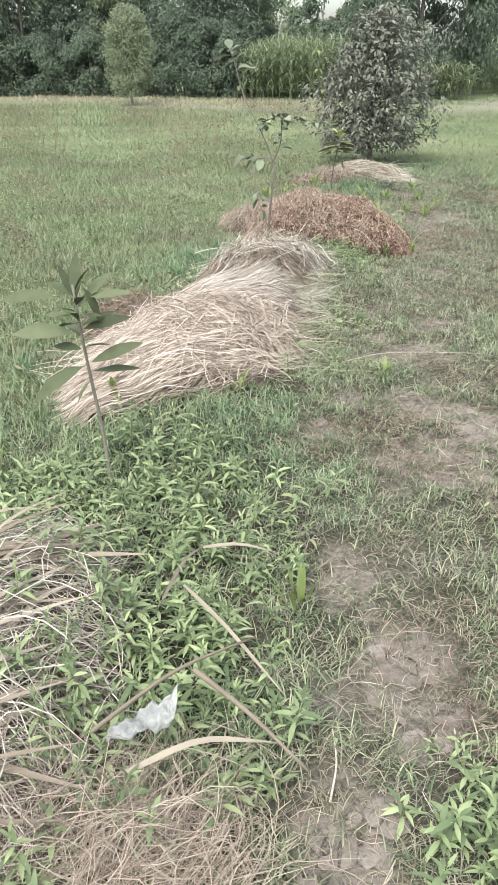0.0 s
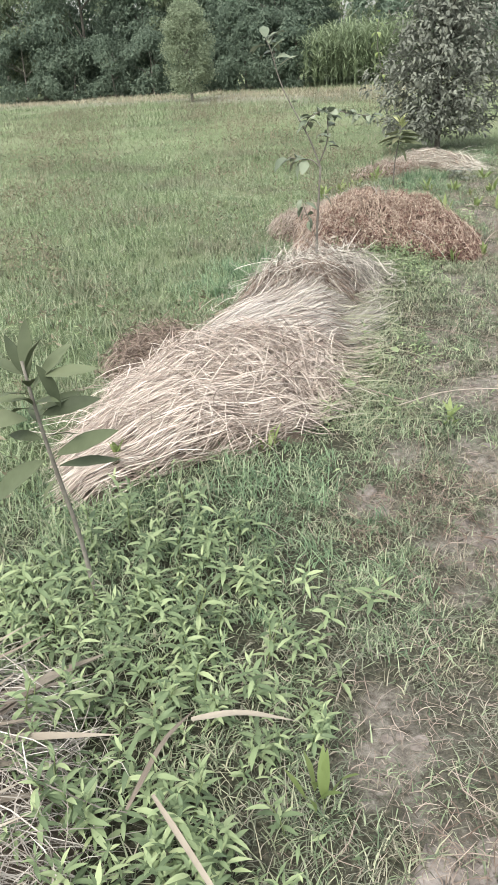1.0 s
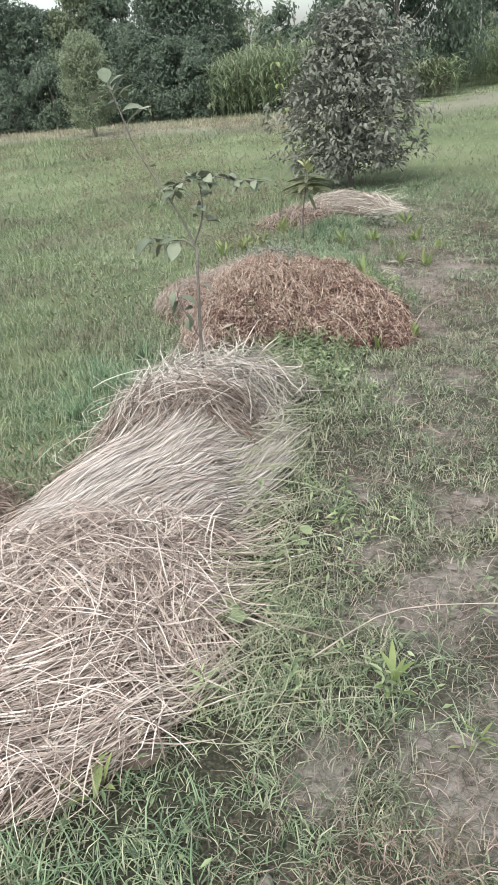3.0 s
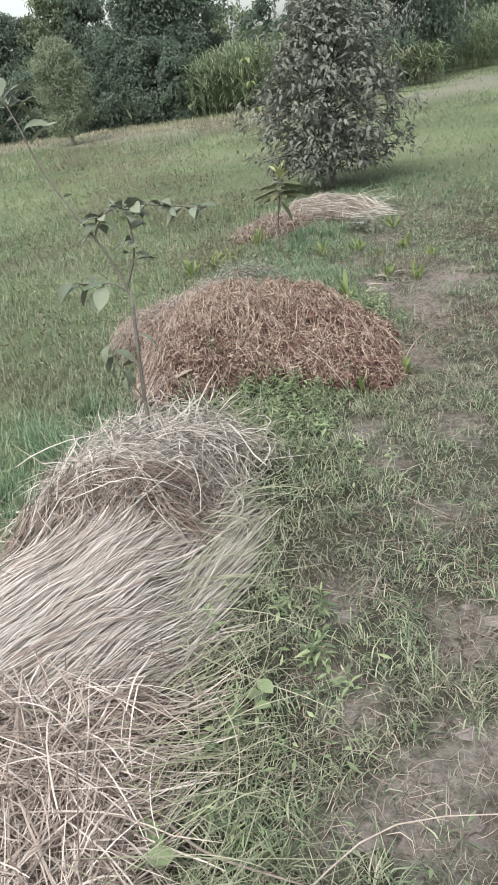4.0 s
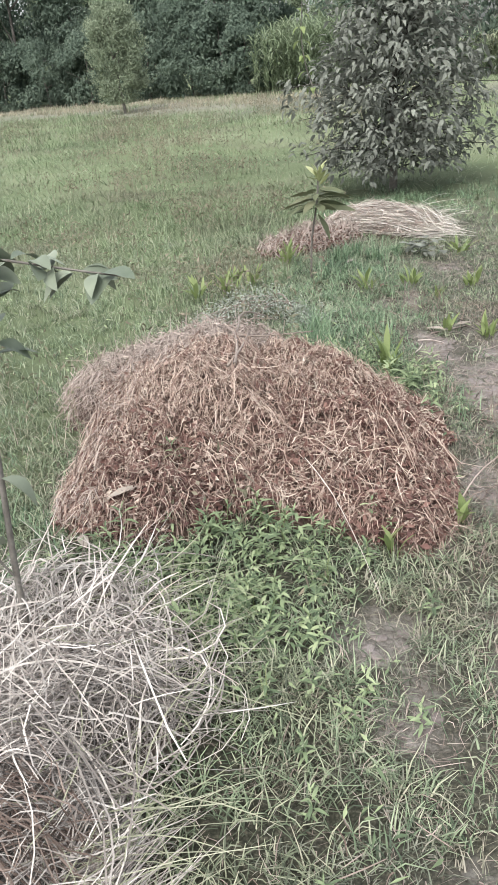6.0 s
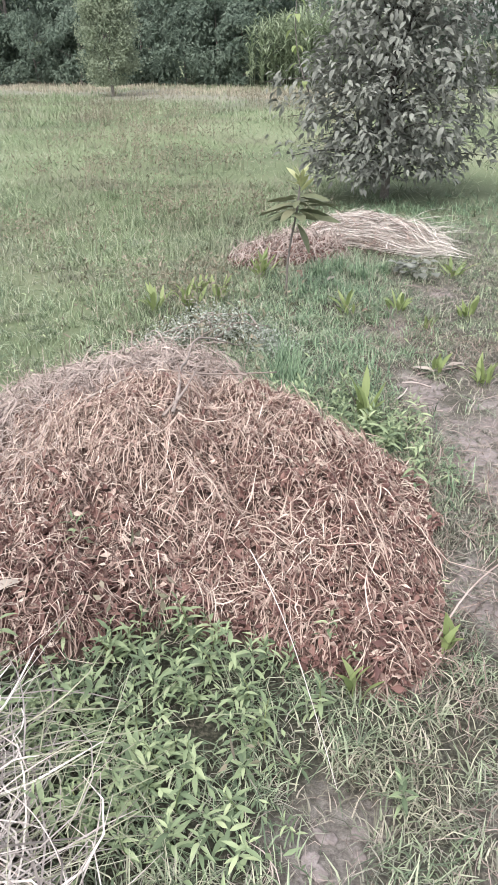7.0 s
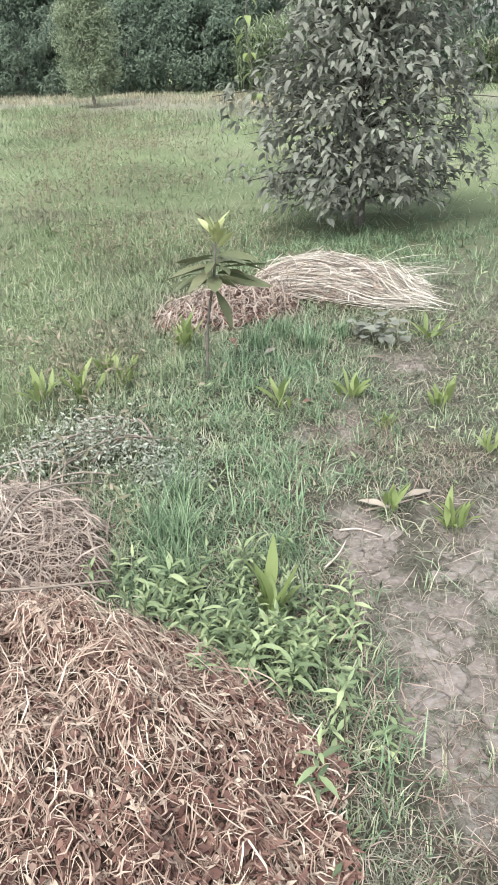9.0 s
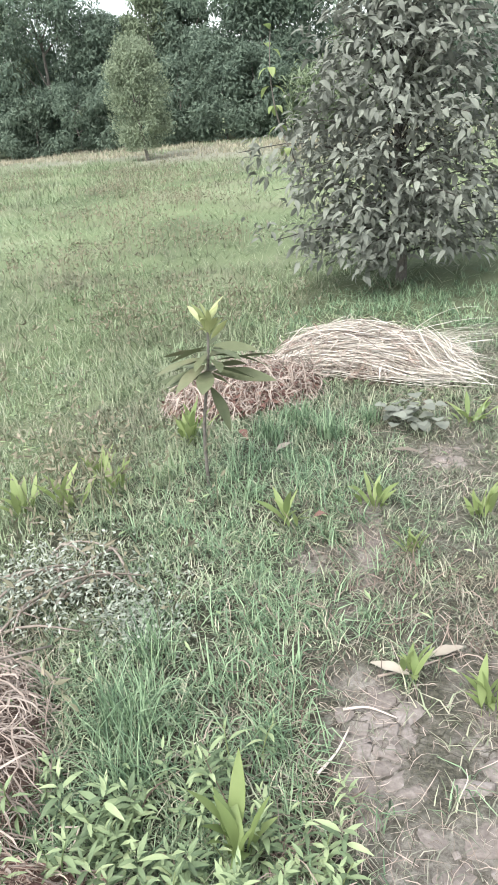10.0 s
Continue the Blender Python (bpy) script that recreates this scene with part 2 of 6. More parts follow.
def gz(x, y):
    x, y = np.asarray(x, float), np.asarray(y, float)
    cx = np.interp(y, [0, 3, 5, 7.4, 10, 13], [-0.25, -0.15, 0.15, 0.55, 0.9, 1.4])
    bed = 0.09 * np.exp(-(((x - cx) / 0.5) ** 2)) * smooth(0.2, 1.2, y) * (1 - smooth(11, 13, y))
    west = 0.05 * smooth(-0.4, -1.6, x) * (1 - smooth(14, 20, y))
    near = 1 - smooth(14, 22, y)
    return bed + west + 0.13 * smooth(10, 28, y) + near * (0.012 * wob(x, y, 5) + 0.006 * wob(x, y, 17, 1.0)) - 0.012 * bare(x, y) * near


def pathness(x, y):
    c = np.interp(y, [0, 2, 4, 6, 8, 10, 12, 16], [0.62, 0.82, 1.12, 1.45, 1.75, 1.72, 2.3, 3.2])
    return np.exp(-(((x - c) / np.interp(y, [1.5, 3.5], [0.34, 0.5])) ** 2)) * (1 - smooth(12, 16, y))


# ---- mesh helpers ----
def raw(name, verts, faces, material):
    """A mesh from numpy arrays, all faces with the same number of corners."""
    verts, faces = np.asarray(verts, np.float32), np.asarray(faces, np.int32)
    me = bpy.data.meshes.new(name)
    me.vertices.add(len(verts))
    me.vertices.foreach_set("co", verts.ravel())
    k = faces.shape[1]
    me.loops.add(faces.size)
    me.loops.foreach_set("vertex_index", faces.ravel())
    me.polygons.add(len(faces))
    me.polygons.foreach_set("loop_start", np.arange(0, faces.size, k, dtype=np.int32))
    me.update(calc_edges=True)
    me.validate()
    me.materials.append(material)
    return me


def soft_shade(me):
    me.polygons.foreach_set("use_smooth", np.ones(len(me.polygons), bool))
    return me


def ribbons(paths, side, width, taper):
    """Flat strips: paths (N, S, 3), side (N, 3) or (N, S, 3), width (N,), taper (S,). Gives verts and quads."""
    n, s, _ = paths.shape
    side = side[:, None] if side.ndim == 2 else side
    half = side * (width[:, None] * taper[None] * 0.5)[..., None]
    v = np.stack([paths - half, paths + half], 2).reshape(-1, 3)
    base = (np.arange(n) * 2 * s)[:, None] + 2 * np.arange(s - 1)[None]
    f = np.stack([base, base + 1, base + 3, base + 2], -1).reshape(-1, 4)
    return v, f


def joined(name, chunks, material):
    vs, fs, o = [], [], 0
    for v, f in chunks:
        vs.append(v)
        fs.append(f + o)
        o += len(v)
    return raw(name, np.concatenate(vs), np.concatenate(fs), material)


def unit(v):
    return v / np.maximum(np.linalg.norm(v, axis=-1, keepdims=True), 1e-9)


def blades(x, y, z, length, width, lean, seg=3, r=rng):
    """Curved grass blades that rise from their feet and bow over."""
    n = len(x)
    a = r.uniform(0, 2 * np.pi, n)
    d = np.stack([np.cos(a), np.sin(a), np.zeros(n)], -1)
    t = np.linspace(0, 1, seg)
    out = lean[:, None] * (0.25 * t[None] + 0.75 * t[None] ** 2)
    up = np.sqrt(np.maximum(t[None] ** 2 - (out * 0.9) ** 2, 0.02 * t[None] ** 2)) * np.ones((n, 1))
    p = np.stack([x, y, z], -1)[:, None] + length[:, None, None] * (out[..., None] * d[:, None] + up[..., None] * np.array([0, 0, 1.0]))
    side = np.stack([-np.sin(a), np.cos(a), r.uniform(-0.3, 0.3, n)], -1)
    return ribbons(p, unit(side), width, np.linspace(1, 0.15, seg) ** 0.8)


def strands(x, y, heading, length, width, surface, lift=0.0, curl=0.6, seg=5, wild=0.02, r=rng):
    """Stems lying on a surface, bent at random. surface(x, y) gives heights."""
    n = len(x)
    t = np.linspace(-0.5, 0.5, seg)
    k = r.normal(0, curl, n)
    ang = heading[:, None] + k[:, None] * t[None] * 2
    step = length[:, None] / (seg - 1)
    px = x[:, None] + np.cumsum(np.cos(ang) * step, 1) - 0.5 * length[:, None] * np.cos(heading)[:, None]
    py = y[:, None] + np.cumsum(np.sin(ang) * step, 1) - 0.5 * length[:, None] * np.sin(heading)[:, None]
    up = np.minimum(r.gamma(1.5, wild / 1.5, n), 2.5 * wild)[:, None] * (1 + np.clip(r.normal(0, 0.6, n), -1, 1)[:, None] * t[None] * 2) + r.uniform(0, 0.6, n)[:, None] * wild * (1 - (2 * t[None]) ** 2)
    pz = surface(px, py) + lift + np.maximum(up, 0.001)
    p = np.stack([px, py, pz], -1)
    tan = np.gradient(p, axis=1)
    tilt = unit(np.stack([r.normal(0, 0.6, n), r.normal(0, 0.6, n), np.ones(n)], -1))
    side = unit(np.cross(tan, tilt[:, None] * np.ones((1, seg, 1))))
    return ribbons(p, side, width, np.interp(np.linspace(0, 1, seg), [0, 0.15, 0.8, 1], [0.6, 1, 0.85, 0.25]))


def cards(c, d, nrm, length, width):
    """Pointed leaves as folded pairs of triangles: centre, direction, normal."""
    n = len(c)
    s = unit(np.cross(d, nrm))
    up = np.cross(s, d)
    a = c - d * (length / 2)[:, None]
    b = c + d * (length / 2)[:, None] - up * (0.15 * length)[:, None]
    m1 = c - d * (0.08 * length)[:, None] + s * (width / 2)[:, None] + up * (0.12 * width)[:, None]
    m2 = c - d * (0.08 * length)[:, None] - s * (width / 2)[:, None] + up * (0.12 * width)[:, None]
    v = np.stack([a, m1, b, m2], 1).reshape(-1, 3)
    k = 4 * np.arange(n)[:, None]
    return v, np.concatenate([k + [0, 1, 2], k + [0, 2, 3]])


def leaf_mesh(name, material, length, width, droop=0.25, fold=0.25, widest=0.45, wave=0.0, seg=7, stalk=0.06):
    """A leaf along +x from its stalk's foot, with a folded midrib, a bow and a wavy edge."""
    t = np.linspace(0, 1, seg)
    prof = np.where(t < widest, np.sin(np.pi / 2 * np.clip(t / widest, 0, 1)) ** 0.8, np.cos(np.pi / 2 * np.clip((t - widest) / (1 - widest), 0, 1)) ** 0.9)
    prof = np.maximum(prof, 0.02) * width / 2
    cx = stalk * length + t * length * (1 - 0.15 * droop * t)
    cz = length * (0.12 * droop * np.sin(np.pi * t) - droop * t**2)
    rows = []
    for sgn in (-1, 0, 1):
        rows.append(np.stack([cx, sgn * prof, cz + abs(sgn) * (fold * prof + wave * width * np.sin(t * 14 + sgn))], -1))
    v = np.concatenate(rows + [[[0, -0.012 * length, 0], [0, 0.012 * length, 0], [cx[0], 0, cz[0]]]])
    f = []
    for k in range(2):
        for i in range(seg - 1):
            f.append((k * seg + i, k * seg + i + 1, (k + 1) * seg + i + 1, (k + 1) * seg + i))
    f.append((len(v) - 3, len(v) - 1, seg, len(v) - 2))
    return soft_shade(raw(name, v, np.array(f), material))


def tube(name, pts, radii, material, sides=7):
    """A round stem through pts with its radius at each."""
    pts = np.asarray(pts, float)
    tan = unit(np.gradient(pts, axis=0))
    ref = np.where(np.abs(tan[:, 2:3]) > 0.8, [[1.0, 0, 0]], [[0, 0, 1.0]])
    u = unit(np.cross(tan, ref))
    w = np.cross(tan, u)
    a = np.linspace(0, 2 * np.pi, sides, endpoint=False)
    ring = np.cos(a)[None, :, None] * u[:, None] + np.sin(a)[None, :, None] * w[:, None]
    v = (pts[:, None] + ring * np.asarray(radii, float)[:, None, None]).reshape(-1, 3)
    f = []
    for i in range(len(pts) - 1):
        for k in range(sides):
            k2 = (k + 1) % sides
            f.append((i * sides + k, i * sides + k2, (i + 1) * sides + k2, (i + 1) * sides + k))
    v = np.concatenate([v, pts[-1:]])
    e = (len(pts) - 1) * sides
    f += [(e + k, e + (k + 1) % sides, len(v) - 1, len(v) - 1) for k in range(sides)]
    f = np.array(f)
    me = bpy.data.meshes.new(name)
    me.from_pydata(v.tolist(), [], [tuple(dict.fromkeys(q)) for q in f.tolist()])
    me.materials.append(material)
    return soft_shade(me)


def bend(pts, n=10):
    """A smooth line through a few points."""
    pts = np.asarray(pts, float)
    t = np.linspace(0, len(pts) - 1, n)
    lo = np.stack([np.interp(t, range(len(pts)), pts[:, k]) for k in range(3)], -1)
    for _ in range(2):
        lo[1:-1] = (lo[:-2] + 2 * lo[1:-1] + lo[2:]) / 4
    return lo


def thing(name, label, category, at, group="", kind=""):
    ob = new(name)
    ob.location = at
    ob.empty_display_size = 0.1
    return tagged(ob, label, category, group, kind)


def part(name, me, parent, m=None, label=""):
    ob = new(name, me)
    ob.parent = parent
    if m is not None:
        ob.matrix_basis = m
    return tagged(ob, label)


def stuff(name, me, label, category):
    return tagged(new(name, me), label, category, kind="stuff")


def aim(at, az, el, roll=0.0, size=1.0):
    """The pose of a leaf at a node, turned az round z and raised by el degrees."""
    return Matrix.Translation(at) @ Euler((0, 0, radians(az))).to_matrix().to_4x4() @ Euler((0, radians(-el), 0)).to_matrix().to_4x4() @ Euler((radians(roll), 0, 0)).to_matrix().to_4x4() @ Matrix.Scale(size, 4)


# ---- ground ----
def ground_material():
    m = bpy.data.materials.new("soil_and_shaded_turf")
    m.use_nodes = True
    n, l = m.node_tree.nodes, m.node_tree.links
    b = n["Principled BSDF"]
    geo = n.new("ShaderNodeNewGeometry")

    def tex(scale, detail):
        t = n.new("ShaderNodeTexNoise")
        t.inputs["Scale"].default_value, t.inputs["Detail"].default_value = scale, detail
        l.new(geo.outputs["Position"], t.inputs["Vector"])
        return t

    def ramp(src, cols, lo=0.3, hi=0.7):
        r = n.new("ShaderNodeValToRGB")
        e = r.color_ramp.elements
        while len(e) < len(cols):
            e.new(0.5)
        for k, c in enumerate(cols):
            e[k].position, e[k].color = lo + (hi - lo) * k / (len(cols) - 1), (*c, 1)
        l.new(src, r.inputs[0])
        return r

    def blend(fac, a, c):
        x = n.new("ShaderNodeMix")
        x.data_type = "RGBA"
        l.new(fac, x.inputs[0])
        l.new(a, x.inputs[6])
        l.new(c, x.inputs[7])
        return x.outputs[2]

    fine, fuzz, wide = tex(55, 6), tex(110, 8), tex(0.35, 3)
    crumb = tex(34, 12)
    crumb.inputs["Roughness"].default_value = 0.72
    dirt = ramp(crumb.outputs[0], [(0.075, 0.064, 0.056), (0.19, 0.168, 0.152), (0.30, 0.272, 0.252)], 0.34, 0.62)
    # dark organic soil, darkened further to paint shade between the blades
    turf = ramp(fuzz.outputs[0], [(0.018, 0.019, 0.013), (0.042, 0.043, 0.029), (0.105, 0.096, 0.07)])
    # cracks between drying plates, where the crust is bare
    bent = n.new("ShaderNodeVectorMath")
    bent.operation = "MULTIPLY_ADD"
    bent.inputs[1].default_value = (0.16, 0.16, 0.0)
    l.new(tex(9, 4).outputs["Color"], bent.inputs[0])
    l.new(geo.outputs["Position"], bent.inputs[2])
    cells = n.new("ShaderNodeTexVoronoi")
    cells.feature = "DISTANCE_TO_EDGE"
    cells.inputs["Scale"].default_value = 15
    l.new(bent.outputs[0], cells.inputs["Vector"])
    crack = ramp(cells.outputs["Distance"], [(0.25, 0.22, 0.2), (1, 1, 1)], 0.012, 0.05)
    cut = n.new("ShaderNodeMix")
    cut.data_type, cut.blend_type = "RGBA", "MULTIPLY"
    l.new(ramp(tex(2.6, 3).outputs[0], [(0, 0, 0), (0.75, 0.75, 0.75)], 0.5, 0.6).outputs[0], cut.inputs[0])
    l.new(dirt.outputs[0], cut.inputs[6])
    l.new(crack.outputs[0], cut.inputs[7])
    meadow = ramp(wide.outputs[0], [(0.098, 0.12, 0.067), (0.14, 0.168, 0.092), (0.185, 0.203, 0.126)], 0.35, 0.65)
    att = n.new("ShaderNodeAttribute")
    att.attribute_name = "bare"
    far = n.new("ShaderNodeAttribute")
    far.attribute_name = "meadow"
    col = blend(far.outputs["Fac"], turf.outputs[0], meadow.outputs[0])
    col = blend(att.outputs["Fac"], col, cut.outputs[2])
    l.new(col, b.inputs["Base Color"])
    b.inputs["Roughness"].default_value = 0.95
    b.inputs["Specular IOR Level"].default_value = 0.15
    bm = n.new("ShaderNodeBump")
    bm.inputs["Strength"].default_value, bm.inputs["Distance"].default_value = 0.9, 0.02
    l.new(crumb.outputs[0], bm.inputs["Height"])
    l.new(bm.outputs[0], b.inputs["Normal"])
    return m


M_GROUND = ground_material()


def near_field(y):
    return 1 - smooth(12, 14, y)


def build_ground():
    def axis(lo, hi, step, far):
        core = np.arange(lo, hi, step)
        g = step * 1.22 ** np.arange(1, 60)
        reach = np.cumsum(g)
        reach = reach[reach < far]
        return np.concatenate([lo - reach[::-1], core, hi + reach])

    xs, ys = axis(-2.4, 4.0, 0.05, 2500), axis(-0.5, 12.5, 0.05, 2500)
    gx, gy = np.meshgrid(xs, ys)
    x, y = gx.ravel(), gy.ravel()
    v = np.stack([x, y, gz(x, y)], -1)
    w = len(xs)
    i = (np.arange(len(ys) - 1)[:, None] * w + np.arange(w - 1)[None]).ravel()
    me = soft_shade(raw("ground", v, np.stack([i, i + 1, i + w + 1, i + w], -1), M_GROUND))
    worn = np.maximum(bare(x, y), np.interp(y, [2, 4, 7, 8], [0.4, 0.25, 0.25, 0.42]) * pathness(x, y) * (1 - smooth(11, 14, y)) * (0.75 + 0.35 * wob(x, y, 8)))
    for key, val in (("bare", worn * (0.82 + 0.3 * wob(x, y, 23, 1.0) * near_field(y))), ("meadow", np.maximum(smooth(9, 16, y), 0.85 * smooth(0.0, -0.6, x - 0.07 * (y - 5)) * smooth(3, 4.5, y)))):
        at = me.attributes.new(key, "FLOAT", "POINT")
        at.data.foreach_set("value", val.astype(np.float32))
    return tagged(new("ground", me), "uneven meadow soil with turf and dried mud patches", "ground", kind="structure")


ground = build_ground()

# ---- mounds: heights above the world's zero ----
SECT_Y = [3.45, 3.7, 3.82, 3.95, 4.4, 5.0, 5.4, 5.7, 6.0, 6.2, 6.42, 6.62]
SECT_L = [-0.46, -0.56, -0.6, -0.62, -0.55, -0.37, -0.2, -0.13, -0.1, -0.08, 0.04, 0.2]
SECT_R = [-0.24, 0.0, 0.24, 0.42, 0.48, 0.5, 0.52, 0.57, 0.68, 0.73, 0.58, 0.4]


def straw_u(x, y):
    lo, hi = np.interp(y, SECT_Y, SECT_L), np.interp(y, SECT_Y, SECT_R)
    u = (2 * x - lo - hi) / np.maximum(hi - lo, 0.05)
    e = np.maximum(np.maximum(3.45 - y, y - 6.54), 0) / 0.1
    return np.abs(u) + e + 0.1 * wob(x, y, 11, 3.0) + 0.07 * wob(x, y, 27, 1.0)


def straw_h(x, y):
    u = straw_u(x, y) + 0.08 * wob(x, y, 9)
    ends = smooth(3.35, 4.0, y) * (1 - smooth(5.75, 6.4, y) * 0.9)
    return gz(x, y) + (0.028 + 0.062 * ends) * np.clip(1 - np.clip(u, 0, 2) ** 2.6, 0, 1) ** 0.6 + (0.013 * wob(x, y, 15, 3.0) + 0.02 * wob(x, y, 6, 1.0) + 0.055 * smooth(5.5, 5.6, y + 0.05 * wob(x, y, 7)) * (1 - smooth(5.6, 6.15, y))) * np.clip((1 - u) * 3, 0, 1)


def heap_d(x, y):
    """0 at the rim to 1 on the flat top: a gentle front, a steep rear, a long shoulder to the east."""
    front = np.interp(x, [-0.3, 0.07, 0.36, 0.5, 0.58, 0.74, 0.95, 1.08, 1.32, 1.42], [7.0, 6.88, 6.78, 6.76, 6.82, 6.95, 6.93, 6.85, 6.83, 6.96]) + 0.04 * wob(x, y, 17, 2.0)
    s = 0.67 * 1.5 + 0.74 * 7.74 - (0.67 * x + 0.74 * y)
    rise = np.clip((y - front) / 0.72, 0, 1) ** 0.8 * (1 - smooth(7.8, 8.16, y))
    sides = smooth(0.0, 0.46, x + 0.06 * wob(x, y, 11)) ** 0.7 * np.clip((1.46 - x + 0.03 * wob(x, y, 23, 1.0)) / 0.2, 0, 1)
    return rise * sides * np.clip(s / 0.34, 0, 1)


def heap_h(x, y):
    top = 0.255 * heap_d(x, y) ** 0.62 * (1 - 0.32 * smooth(0.85, 1.4, x)) * (1 - 0.1 * smooth(0.25, -0.1, x))
    back = 0.125 * np.sqrt(np.clip(1 - ((x - 0.25) / 0.56) ** 2 - ((y - 8.2) / 0.6) ** 2, 0, 1))
    h = np.maximum(top, back)
    return gz(x, y) + h + (h > 0.02) * np.clip(h * 5, 0, 1) * (0.035 * wob(x, y, 5.5, 0.5) + 0.045 * wob(x, y, 13, 1.0) + 0.03 * wob(x, y, 31, 2.0) + 0.022 * wob(x, y, 59, 1.0))


def pile_h(x, y):
    u = np.clip(1 - ((x - 1.34) / 0.5) ** 2 - ((y - 11.13) / 0.3) ** 2, 0, 1)
    return gz(x, y) + 0.115 * u**0.6 + 0.02 * wob(x, y, 7) * (u > 0)


def leafpile_h(x, y):
    u = np.clip(1 - ((x - 0.76) / 0.4) ** 2 - ((y - 10.68) / 0.34) ** 2, 0, 1)
    return gz(x, y) + 0.06 * u**0.6


def drymat_h(x, y):
    u = np.clip(1 - ((x + 0.32) / 0.42) ** 2 - ((y - 1.8) / 0.7) ** 2, 0, 1)
    return gz(x, y) + 0.14 * u**0.6


def mound_core(name, surface, x0, x1, y0, y1, step, material, drop=0.012):
    """A solid core under the loose stems, its rim sunk into the soil."""
    xs, ys = np.arange(x0, x1, step), np.arange(y0, y1, step)
    gx, gy = np.meshgrid(xs, ys)
    x, y = gx.ravel(), gy.ravel()
    h = surface(x, y) - gz(x, y)
    v = np.stack([x, y, gz(x, y) + np.where(h > 0.015, h - drop, -0.03)], -1)
    w = len(xs)
    i = (np.arange(len(ys) - 1)[:, None] * w + np.arange(w - 1)[None]).ravel()
    f = np.stack([i, i + 1, i + w + 1, i + w], -1)
    f = f[(h[f] > 0.015).any(1)]
    used = np.unique(f)
    back = np.zeros(len(v), int)
    back[used] = np.arange(len(used))
    return soft_shade(raw(name, v[used], back[f], material))


def scatter(n, x0, x1, y0, y1, keep, r=rng):
    x, y = r.uniform(x0, x1, n), r.uniform(y0, y1, n)
    k = r.uniform(0, 1, n) < keep(x, y)
    return x[k], y[k]


def covered(x, y):
    """Where heaps lie, so that no turf grows through."""
    c = (straw_u(x, y) < 0.86) * 1.0
    c = np.maximum(c, (heap_h(x, y) - gz(x, y)) > 0.07)
    c = np.maximum(c, (pile_h(x, y) - gz(x, y)) > 0.05)
    return np.maximum(c, (leafpile_h(x, y) - gz(x, y)) > 0.05)


